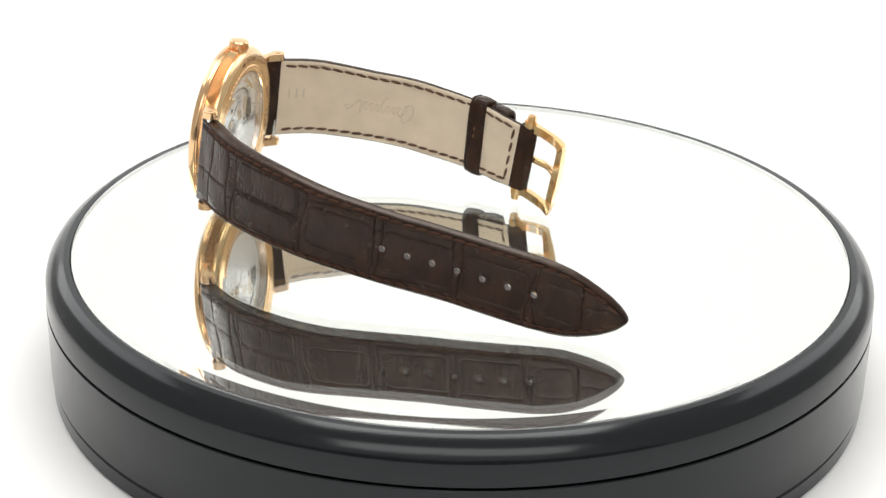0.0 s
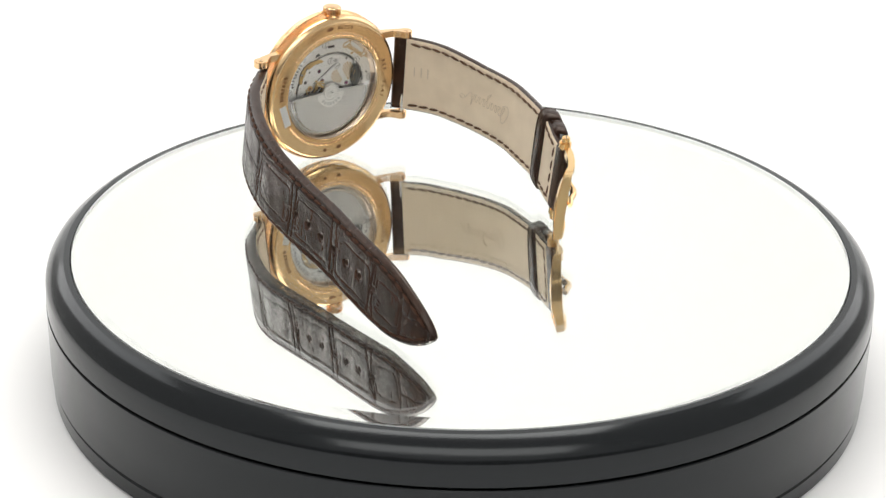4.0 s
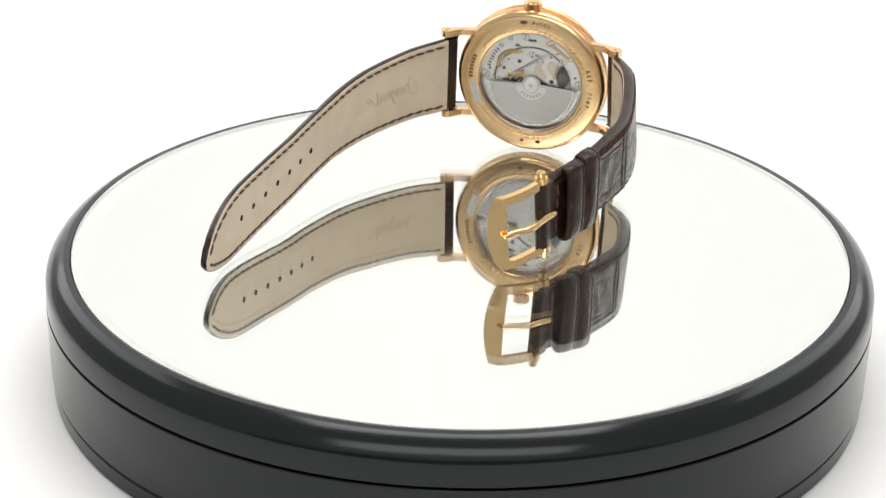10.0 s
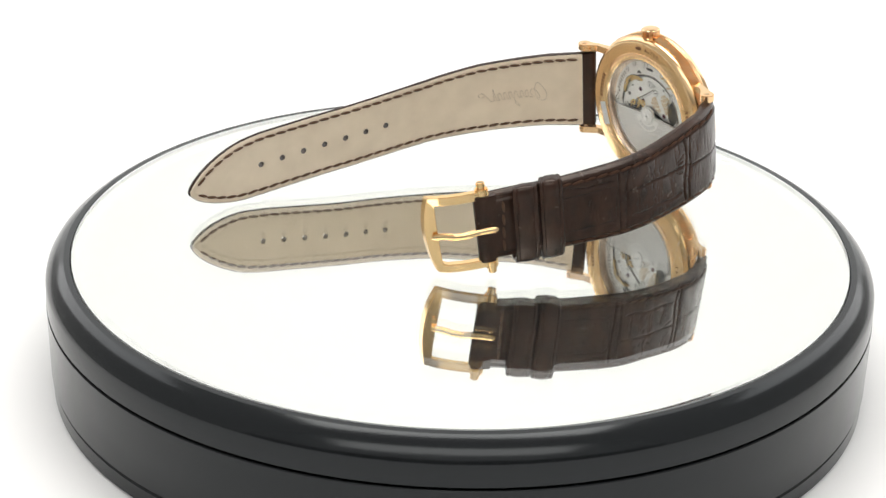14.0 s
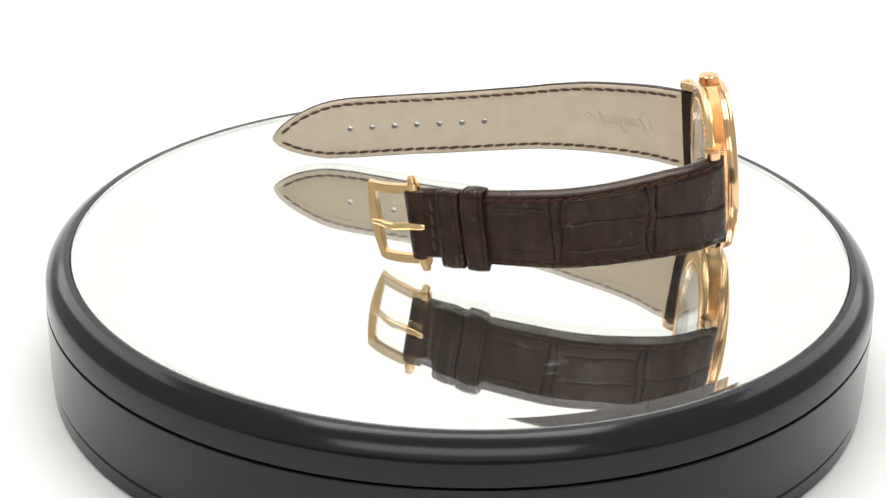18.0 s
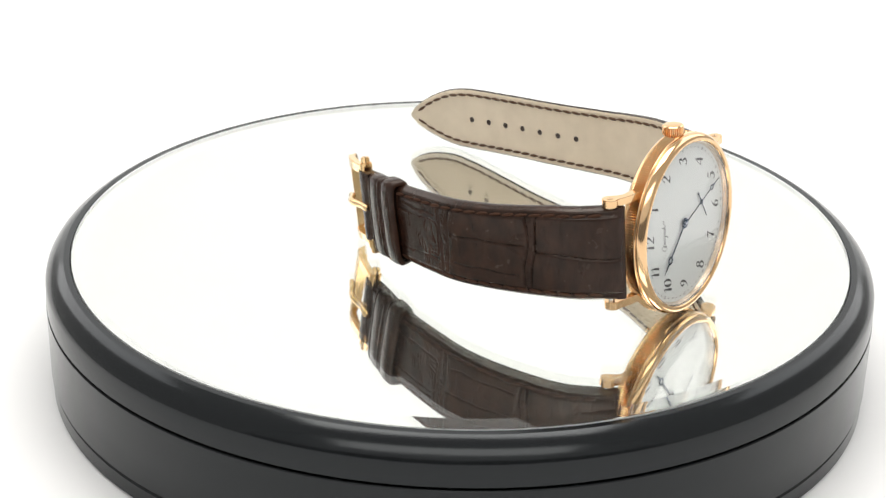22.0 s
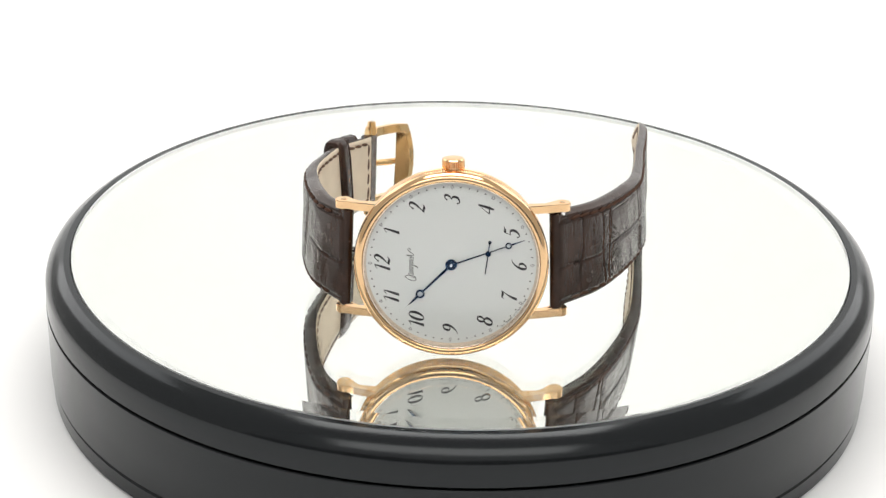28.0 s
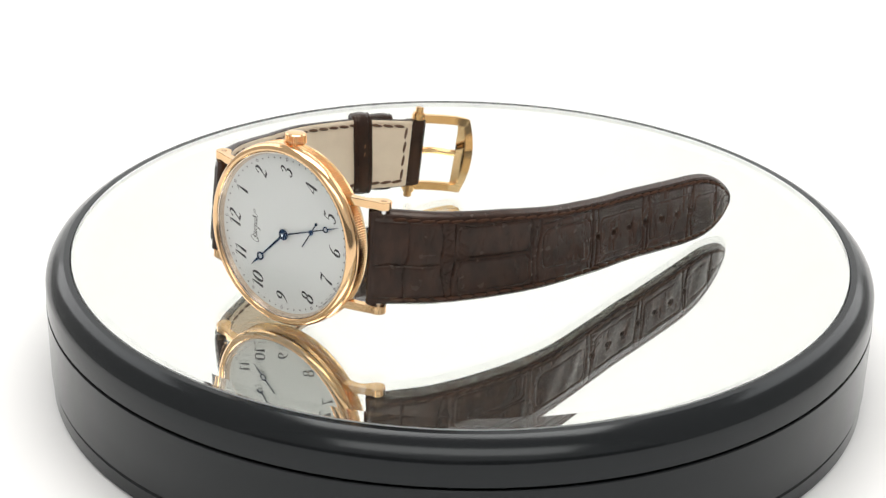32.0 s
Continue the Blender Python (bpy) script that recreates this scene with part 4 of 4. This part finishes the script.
def lining(name, L, s0, holes, parent, end_inset=0.0):
    ns = int((L.total - s0) / 0.25)
    ss = np.linspace(s0, L.total - 0.16 - end_inset, ns)
    uu = np.linspace(-1, 1, 81)
    S, U = np.meshgrid(ss, uu, indexing="ij")
    V = U * np.maximum(L.hw(S) - 0.14, 0.02)
    for hs in holes:
        d = np.hypot(S - hs, V)
        q = np.maximum(d, 1e-6)
        snap = (d < HOLE_R * 1.35) & (d > HOLE_R * 0.55)
        S = np.where(snap, hs + (S - hs) / q * np.maximum(q, HOLE_R), S)
        V = np.where(snap, V / q * np.maximum(q, HOLE_R), V)
    edge = np.abs(U)
    D = -0.22 + 0.2 * np.clip((edge - 0.93) / 0.07, 0, 1) ** 2
    inset = np.minimum(np.maximum(L.hw(S), 0.02) - np.abs(V), 99)
    D = D + 0.1 * np.exp(-((inset - 1.5) / 0.35) ** 2)
    keep = np.ones((ns - 1, 80), bool)
    for hs in holes:
        d = np.hypot(S - hs, V)
        inside = d < HOLE_R * 1.02
        keep &= ~(inside[:-1, :-1] & inside[1:, :-1] & inside[1:, 1:] & inside[:-1, 1:])
    return part(name, grid_mesh(L.at(S, V, D), keep), LINING, parent, "smooth beige leather lining")


def hole_wall(L, hs, parent):
    a = np.linspace(0, 2 * np.pi, 25)
    t = float(L.th(hs))
    pos = np.stack([L.at(hs + HOLE_R * np.cos(a), HOLE_R * np.sin(a), d) for d in (-0.2, t * 0.5, t - 0.22)], 1)
    return part("hole_edge", grid_mesh(pos), HOLELEATHER, parent)


def stitch_mesh():
    bm = bmesh.new()
    bmesh.ops.create_uvsphere(bm, u_segments=8, v_segments=5, radius=1.0)
    bmesh.ops.scale(bm, vec=(1.54 * MM, 0.39 * MM, 0.32 * MM), verts=bm.verts[:])
    return bm


def face_depth(L, s):
    """How far out the leather's face lies under the seam."""
    t = float(L.th(s))
    r = float(rim_depth(t))
    return r + (t - r) * 0.88 - 0.16


def stitch_row(L, path, d_of, data, parent, step=3.1, flip=1):
    """Stitches at even steps along an (s, v) path."""
    p = np.array(path, float)
    acc = np.r_[0, np.cumsum(np.linalg.norm(np.diff(p, axis=0), axis=1))]
    n = max(2, int(acc[-1] / step))
    for k in range(n):
        a = (k + 0.5) * acc[-1] / n
        s, v = np.interp(a, acc, p[:, 0]), np.interp(a, acc, p[:, 1])
        s2, v2 = np.interp(a + 0.4, acc, p[:, 0]), np.interp(a + 0.4, acc, p[:, 1])
        s1, v1 = np.interp(a - 0.4, acc, p[:, 0]), np.interp(a - 0.4, acc, p[:, 1])
        g = np.array([s2 - s1, v2 - v1])
        g /= np.linalg.norm(g) + 1e-9
        m = L.frame_at(s, v, d_of(s, v), along=(g[0], g[1])) @ Matrix.Rotation(radians(6 * flip), 4, "Z")
        piece("stitch", data, parent, m)


def fold(name, L, parent):
    """The leather turned round the bar at the lugs, and its dark strip on the inner side."""
    pos = []
    for u in np.linspace(-1, 1, 25):
        row = [(4.5, -0.12), (3.2, -0.2)]
        t = float(L.th(2.0)) - 0.5
        for k in range(17):
            a = math.pi * k / 16
            row.append((1.9 - 1.3 * math.sin(a), t / 2 - (t / 2 + 0.2 * (1 - k / 16)) * math.cos(a)))
        row.append((2.6, t))
        hw = float(L.hw(1.0)) - 0.03 - 0.22 * abs(u) ** 12
        pos.append([L.at(s, u * hw, d) for s, d in row])
    bm = grid_mesh(np.array(pos))
    for row in (pos[0], pos[-1]):
        bm.faces.new([bm.verts.new(Vector(p) * MM) for p in row])
    bmesh.ops.recalc_face_normals(bm, faces=bm.faces)
    return part(name, bm, LEATHER, parent, "dark brown leather turned round the bar")


def scale_outline(s0, s1, v0, v1, r, rng):
    """A closed line round one scale: a rounded, slightly uneven rectangle."""
    pts = []
    for cs, cv, a0 in ((s1 - r, v1 - r, 0), (s0 + r, v1 - r, 90), (s0 + r, v0 + r, 180), (s1 - r, v0 + r, 270)):
        for k in range(5):
            a = radians(a0 + 22.5 * k)
            pts.append((cs + r * math.cos(a) + rng.normal(0, 0.08), cv + r * math.sin(a) + rng.normal(0, 0.08)))
    return pts + [pts[0]]


def crinkles(s0, s1, n, rng):
    """Short creases in the band between two rows of scales."""
    out = []
    for k in range(n):
        v = rng.uniform(-8, 8)
        a, b_ = rng.uniform(s0 - 0.3, s0 + 0.5), rng.uniform(s1 - 0.5, s1 + 1.2)
        out.append((rng.uniform(0.07, 0.16), 0.13, wander((a, v), (b_, v + rng.uniform(-1.6, 1.6)), 4, 0.2, rng)))
    for k in range(n):
        v, a = rng.uniform(-8, 7), rng.uniform(s0, s1 + 0.8)
        out.append((rng.uniform(0.05, 0.12), 0.12, wander((a, v), (a + rng.uniform(-0.4, 0.4), v + rng.uniform(0.8, 2.5)), 4, 0.12, rng)))
    return out


# the long length with the holes
cz = smooth_curve(P6, 400)


def s_of_z(curve, z):
    return float(np.interp(z, curve[1][:, 1], curve[0]))


S6 = lambda z: s_of_z(cz, z)
z6 = [2, 15, 28, 42, 56, 70, 88, 93, 96, 99, 102, 104.5, 106.5, 107.8, 108.4, 108.6]
h6 = [10.3, 9.8, 9.4, 8.7, 8.45, 8.3, 8.3, 8.0, 7.5, 6.6, 5.4, 4.1, 2.7, 1.4, 0.6, 0.05]
zn = [2, 15, 28, 42, 56, 70, 90]
L6 = Length(P6, -1, ([S6(z) for z in z6], h6), ([S6(z) for z in zn] + [S6(108.6)], [0.0, -0.6, -0.95, -1.75, -2.4, -2.7, -3.55, -5.1]),
            ([0, 3, 8, 45, 60, 110, 125], [2.6, 2.9, 3.2, 2.7, 2.3, 1.9, 1.5]), ([S6(z) for z in zn], [2.2, 2.8, 3.2, 5.0, 4.0, 3.0, 2.7]))
holes6 = [S6(88.4 - 5.78 * k) for k in range(7)]
rng = np.random.default_rng(4)
lines6 = []
for z, lean in ((9.0, 0.4), (14.6, -0.3), (16.4, 0.5), (33.2, -0.4), (35.0, 0.3), (51.4, -0.3), (53.2, 0.3), (70.2, -0.4), (71.8, 0.3), (87.4, 0.3), (88.8, -0.2), (98.6, 0.3)):
    s = S6(z)
    lines6.append((0.27 if z > 12 else 0.2, 0.19, wander((s - lean, -10), (s + lean, 10), 9, 0.4, rng)))
for z0, z1, v in ((2.2, 14.4, -1.4), (16.6, 33.0, 0.0), (35.8, 51.2, 6.0), (54.2, 69.6, -6.1), (99, 106.5, 0.6)):
    lines6.append((0.24, 0.17, wander((S6(z0), v - 0.3), (S6(z1), v + 0.4), 7, 0.3, rng)))
for z0, z1, v0, v1 in ((17.2, 32.8, 0.4, 7.2), (17.4, 32.6, -7.0, -0.5), (36.2, 50.9, -4.2, 4.4), (54.2, 69.8, -4.6, 4.3), (72.6, 87.0, -4.6, 4.2), (89.6, 98.2, -3.8, 3.4)):
    lines6.append((0.15, 0.16, scale_outline(S6(z0), S6(z1), v0, v1, 1.6, rng)))
for z0, z1 in ((14.6, 16.4), (33.2, 35.0), (51.4, 53.2), (70.2, 71.8), (87.4, 88.8)):
    lines6 += crinkles(S6(z0), S6(z1), 14, rng)
for z, v in ((16.4, 1.4), (35.0, 4.4), (53.2, -3.5), (71.8, 3.6), (88.8, -2.5)):
    s = S6(z)
    for q in range(4):
        lines6.append((0.11, 0.12, wander((s, v + 1.6 * q - 2.4), (s + 2.2 + rng.uniform(0, 1.8), v + (q - 1.5) * 0.7), 4, 0.2, rng)))
for k in range(150):
    s, v = rng.uniform(4, 118), rng.uniform(-8, 8)
    lines6.append((0.07, 0.12, wander((s, v), (s + rng.uniform(-0.8, 0.8), v + rng.uniform(1.5, 4.0)), 4, 0.15, rng)))
strap_long = outer_leather("strap_long", L6, 1.0, lines6, holes6, watch, True)
strap_long["label"] = "long strap end in brown alligator with seven holes"
lining("lining", L6, 4.3, holes6, strap_long)
fold("bar_fold", L6, strap_long)
for hs in holes6:
    hole_wall(L6, hs, strap_long)
out_st = part("stitch", stitch_mesh(), THREAD, strap_long)
in_st = part("stitch", stitch_mesh(), DARKTHREAD, strap_long)


def inset_path(L, s0, inset, side, tip=True):
    """A path along one edge, moved in; runs into the tip if there is one."""
    out = []
    for s in np.linspace(s0, L.total - inset * 1.6 if tip else L.total - inset, 160):
        slope = (float(L.hw(s + 0.3)) - float(L.hw(s - 0.3))) / 0.6
        v = float(L.hw(s)) - inset * math.sqrt(1 + slope * slope)
        if v < 0.05:
            break
        out.append((s, side * v))
    return out


for side in (1, -1):
    p = inset_path(L6, 5.5, 1.5, side)
    stitch_row(L6, p, lambda s, v: face_depth(L6, s), out_st.data, strap_long, 2.9, side)
    stitch_row(L6, p, lambda s, v: -0.2, in_st.data, strap_long, 2.9, side)
bpy.data.objects.remove(out_st)
part("embossed_mark", tube([tuple(L6.at(23.0 + x, y, -0.26)) for x, y in pen_points(17.0, 5.4, 5)], 0.1, 6, 0.6), EMBOSS, strap_long, "faint embossed script mark")

# the short length with the buckle
c12 = smooth_curve(P12, 400)
S12 = lambda z: s_of_z(c12, z)
zm = [2, 15, 28, 42, 56, 70]
L12 = Length(P12, 1, ([S12(z) for z in zm], [10.3, 9.95, 9.4, 9.25, 8.9, 8.3]), ([S12(z) for z in zm], [0.3, 0.5, -0.1, -0.4, -0.65, -1.55]),
             ([0, 3, 8, 40, 56, 60, 75], [2.6, 2.9, 3.2, 3.0, 2.6, 2.3, 2.3]), ([S12(z) for z in zm], [2.0, 3.5, 3.0, -1.0, -2.5, 0.0]))
rng = np.random.default_rng(9)
lines12 = []
for z, lean in ((18.6, -0.4), (20.4, 0.4), (38.6, -0.3), (40.2, 0.4)):
    s = S12(z)
    lines12.append((0.34, 0.2, wander((s - lean, -10), (s + lean, 10), 9, 0.4, rng)))
for z0, z1, v in ((2.2, 18.4, -0.4), (20.6, 38.4, 1.6), (22.0, 37.0, -4.8), (42.0, 52, 5.8)):
    lines12.append((0.24, 0.17, wander((S12(z0), v - 0.3), (S12(z1), v + 0.4), 7, 0.3, rng)))
for z0, z1, v0, v1 in ((41.0, 58.0, -4.6, 4.2),):
    lines12.append((0.15, 0.16, scale_outline(S12(z0), S12(z1), v0, v1, 1.6, rng)))
for z0, z1 in ((18.6, 20.4), (38.6, 40.2)):
    lines12 += crinkles(S12(z0), S12(z1), 14, rng)
for z, v in ((20.4, 2.0), (40.2, -3.0)):
    s = S12(z)
    for q in range(4):
        lines12.append((0.11, 0.12, wander((s, v + 1.6 * q - 2.4), (s + 2.2 + rng.uniform(0, 1.8), v + (q - 1.5) * 0.7), 4, 0.2, rng)))
for k in range(80):
    s, v = rng.uniform(4, 58), rng.uniform(-8, 8)
    lines12.append((0.07, 0.12, wander((s, v), (s + rng.uniform(-0.8, 0.8), v + rng.uniform(1.5, 4.0)), 4, 0.15, rng)))
strap_short = outer_leather("strap_short", L12, 1.0, lines12, [], watch, False)
strap_short["label"] = "short strap end in brown alligator with loops and buckle"
lining("lining", L12, 4.3, [], strap_short, 0.8)
fold("bar_fold", L12, strap_short)
LT = L12.total
# end of the leather turned round the buckle bar
SKEW = 0.065
pos = []
for y in np.linspace(-8.2, 8.2, 21):
    row = []
    for k in range(19):
        a = math.pi * k / 18
        row.append(L12.at(LT - 0.2 + SKEW * y + 2.2 * math.sin(a), y, 1.1 - 1.4 * math.cos(a)))
    row = [L12.at(LT - 2.5 + SKEW * y, y, -0.12), L12.at(LT - 2.4 + SKEW * y, y, -0.3)] + row + [L12.at(LT - 0.6, y, 2.5), L12.at(LT - 2.6, y, 2.2)]
    pos.append(row)
bm = grid_mesh(np.array(pos))
for row in (pos[0], pos[-1]):
    bm.faces.new([bm.verts.new(Vector(p) * MM) for p in row])
bmesh.ops.recalc_face_normals(bm, faces=bm.faces)
part("buckle_fold", bm, LEATHER, strap_short, "dark brown leather turned round the buckle bar")
for side in (1, -1):
    p = [(s, side * (float(L12.hw(s)) - 1.5)) for s in np.linspace(5.5, LT - 4.0, 60)]
    po = [q for q in p if q[0] < 56]
    st = part("stitch", stitch_mesh(), THREAD, strap_short)
    stitch_row(L12, po, lambda s, v: face_depth(L12, s), st.data, strap_short, 2.9, side)
    bpy.data.objects.remove(st)
    stitch_row(L12, p, lambda s, v: -0.2, in_st.data, strap_short, 2.9, side)
vv = float(L12.hw(LT - 4)) - 1.5
stitch_row(L12, [(LT - 4 - SKEW * vv, -vv), (LT - 4 + SKEW * vv, vv)], lambda s, v: -0.2, in_st.data, strap_short, 2.9)
stitch_row(L12, [(LT - 4.3, -6.5), (LT - 4.3, 6.5)], lambda s, v: float(L12.th(s)) + 0.05, in_st.data, strap_short, 2.9)
bpy.data.objects.remove(in_st)
part("embossed_mark", tube([tuple(L12.at(30.0 - x, -y, -0.26)) for x, y in pen_points(17.0, 5.4, 5)], 0.1, 6, 0.6), EMBOSS, strap_short, "faint embossed script mark")
for k in range(3):
    ob = part("embossed_bar", block(-0.14, 0.14, -1.3, 1.3, -0.05, 0.05, 0), EMBOSS, strap_short, smooth=False)
    ob.matrix_basis = L12.frame_at(7.0 + 1.9 * k, 1.2, -0.24)


def loop_band(name, s0, s1, d_in, d_out, extra, parent, label):
    """A leather band round the strap: a rounded box section swept along its width."""
    sec_n = 56
    hw = float(L12.hw((s0 + s1) / 2)) + extra
    mid, hh = (d_in + d_out) / 2, (d_out - d_in) / 2
    rows = []
    width = s1 - s0
    for t, off in ((0.0, -0.35), (0.03, -0.12), (0.08, 0.04), (0.13, 0.08), (0.18, -0.12), (0.23, 0.06), (0.35, 0.14), (0.5, 0.18), (0.65, 0.14), (0.77, 0.06), (0.82, -0.12), (0.87, 0.08), (0.92, 0.04), (0.97, -0.12), (1.0, -0.35), (1.0, -0.9), (0.5, -0.95), (0.0, -0.9)):
        row = []
        for k in range(sec_n):
            a = 2 * math.pi * k / sec_n
            c, s_ = math.cos(a), math.sin(a)
            p = 4.2
            r = (abs(c) ** p + abs(s_) ** p) ** (-1 / p)
            row.append(L12.at(s0 + width * t + 0.25 * math.sin(2 * a), (hw + off) * r * c, mid + (hh + off) * np.clip(r * s_, -1, 1)))
        rows.append(row + [row[0]])
    rows.append(rows[0])
    bm = grid_mesh(np.array(rows))
    bmesh.ops.remove_doubles(bm, verts=bm.verts[:], dist=1e-6)
    bmesh.ops.recalc_face_normals(bm, faces=bm.faces)
    return part(name, bm, LEATHER, parent, label)


loop_band("fixed_loop", LT - 12.3, LT - 6.5, 0.3, 4.3, 0.75, watch, "fixed brown leather strap loop")
slider = loop_band("sliding_loop", LT - 17.5, LT - 12.6, -1.1, 4.2, 1.0, watch, "sliding brown leather strap loop")
for q in (-0.6, 1.4):
    ob = part("stamped_bar", block(-0.1, 0.1, -0.45, 0.45, -0.04, 0.04, 0), WORNGILT, slider, "worn gilt stamping", smooth=False)
    ob.matrix_basis = L12.frame_at(LT - 15.0, q + 1.0, -1.3)

# --- buckle: u along from the bar, v across, w outwards
U_ = Vector((-6.5, -1.05, 9.0)).normalized()
V_ = Vector((0.3, -11.4, -0.8))
V_ = (V_ - U_ * V_.dot(U_)).normalized()
BK = Matrix((U_, V_, U_.cross(V_))).transposed().to_4x4()
BK.translation = Vector((20.3, -1.55, 69.8)) * MM


def buckle_frame():
    """Two arched arms and a bowed end plate that bends down towards the wrist."""
    rows = []

    def arm(u, sgn, lift, wide=1.0):
        return [(u, sgn * 9.55, lift - 0.8), (u, sgn * 9.55, lift + 0.8), (u, sgn * (9.55 - 2.05 * wide), lift + 0.85), (u, sgn * (9.55 - 2.05 * wide), lift - 0.85)]

    for u, lift in ((-1.6, 0.0), (-0.6, 0.1), (1.6, 0.5), (4.4, 0.85), (7.3, 0.9), (9.9, 0.65)):
        rows.append(arm(u, -1, lift))
    n = 20
    for k in range(n + 1):
        q = -1 + 2 * k / n
        v, e = 9.45 * q, 1 - q * q
        vi = 7.4 * q
        rows.append([(12.9 + 1.7 * e, v, -1.2 - 1.0 * e), (12.0 + 1.7 * e, v, 0.85 - 0.45 * e), (10.7 + 0.15 * e, vi, 0.85), (11.6 + 0.9 * e, vi, -1.4 - 1.0 * e)])
    for u, lift in ((9.9, 0.65), (7.3, 0.9), (4.4, 0.85), (1.6, 0.5), (-0.6, 0.1), (-1.6, 0.0)):
        rows.append(arm(u, 1, lift))
    bm = bmesh.new()
    vs = [[bm.verts.new(Vector(p) * MM) for p in r] for r in rows]
    for p, q in zip(vs[:-1], vs[1:]):
        for k in range(4):
            bm.faces.new((p[k], p[(k + 1) % 4], q[(k + 1) % 4], q[k]))
    bm.faces.new(vs[0]), bm.faces.new(vs[-1][::-1])
    bmesh.ops.recalc_face_normals(bm, faces=bm.faces)
    bmesh.ops.bevel(bm, geom=[e for e in bm.edges if e.calc_face_angle(0) > 0.6], offset=0.14 * MM, segments=2, affect="EDGES")
    return bm


buckle = sharp(part("buckle", buckle_frame(), YELLOW, watch, "polished rose gold pin buckle"), 40)
buckle.matrix_basis = BK
for sy in (1, -1):
    part("bar_knob", merged(rod((0, 8.3 * sy, 0), (0, 10.1 * sy, 0), 1.45, 28, 0.2), rod((0, 10.0 * sy, 0), (0, 11.4 * sy, 0), 1.0, 28, 0.18)), YELLOW, buckle)
    part("knob_slot", moved(block(-0.8, 0.8, -0.04, 0.04, -0.1, 0.1, 0), Matrix.Translation((0, 11.4 * sy, 0))), DARKSTEEL, buckle, smooth=False)
part("buckle_bar", rod((0, -9, 0), (0, 9, 0), 0.6, 16), YELLOW, buckle)
part("prong", tube([(-2.7, 0, 1.3), (-2.0, 0, 1.38), (-0.8, 0, 1.45), (1.0, 0, 1.6), (3.2, 0, 2.2), (5.0, 0, 2.75), (7.2, 0, 2.6), (9.2, 0, 1.7), (11.0, 0, 1.5), (12.2, 0, 1.35)],
                   [0.5, 0.8, 0.85, 0.85, 0.85, 0.82, 0.8, 0.8, 0.78, 0.5], 14), YELLOW, buckle, "polished rose gold buckle prong")
part("prong_ring", lathe([(0.62, -1.1), (1.15, -1.1), (1.15, 1.1), (0.62, 1.1)], 28), YELLOW, buckle).matrix_basis = Matrix.Rotation(radians(90), 4, "X")

# ---------------------------------------------------------------- specks on the glass
rng = np.random.default_rng(21)
bm = bmesh.new()
for k in range(420):
    a, r = rng.uniform(0, 2 * math.pi), 85 * math.sqrt(rng.uniform(0, 1))
    q = rng.uniform(0.015, 0.045)
    bmesh.ops.create_icosphere(bm, subdivisions=1, radius=q * MM, matrix=Matrix.Translation((r * math.cos(a) * MM, r * math.sin(a) * MM, (0.5 + q * 0.5) * MM)))
specks = tagged(part("dust_specks", bm, DUST, platter), kind="stuff")

bms = []
for cx, cy, n, size in ((-3.0, 66.0, 8, 6.0), (-8.5, 70.5, 4, 5.0), (2.5, 57.5, 3, 4.0), (42.0, -50.0, 3, 5.0), (20.0, 51.0, 2, 5.0), (3.5, 25.5, 2, 3.0), (1.0, -61.0, 2, 3.0)):
    for k in range(n):
        a, l = rng.uniform(0, math.pi), size * rng.uniform(0.2, 0.7)
        x, y = cx + rng.normal(0, size * 0.35), cy + rng.normal(0, size * 0.35)
        bend = rng.uniform(-0.5, 0.5)
        bms.append(tube([(x + l * (q - 0.5) * math.cos(a + bend * q), y + l * (q - 0.5) * math.sin(a + bend * q), 0.51) for q in np.linspace(0, 1, 6)], rng.uniform(0.005, 0.011), 4))
tagged(part("glass_scratches", merged(*bms), DUST, platter), kind="stuff")


# ---------------------------------------------------------------- what turns
def motions():
    rows_w, rows_p = [], []
    # the table runs a little unevenly: degrees ahead of the even turn
    ahead_t, ahead = (0, 4, 8.4, 12, 16, 20, 24, 32), (0, 0.12, 0.34, 0.34, 0.24, 0.06, 0, 0)
    for k in range(65):
        t = 0.5 * k
        turn = Matrix.Rotation(radians(-SPIN * t - float(np.interp(t, ahead_t, ahead))), 4, "Z")
        rows_w.append((t, turn @ WATCH))
        rows_p.append((t, Matrix.Translation((0, 0, H * MM)) @ turn))
    # the running seconds: six degrees a second; the minute hand creeps
    walk(sec, [(0.5 * k, SEC_AT @ Matrix.Rotation(radians(7.0 + 6.0 * (0.5 * k - 28.0)), 4, "Z")) for k in range(65)])
    walk(minute, [(2.0 * k, Matrix.Rotation(radians(0.1 * (2.0 * k - 29.0)), 4, "Z")) for k in range(17)])
    walk(watch, rows_w)
    walk(platter, rows_p)


motions()
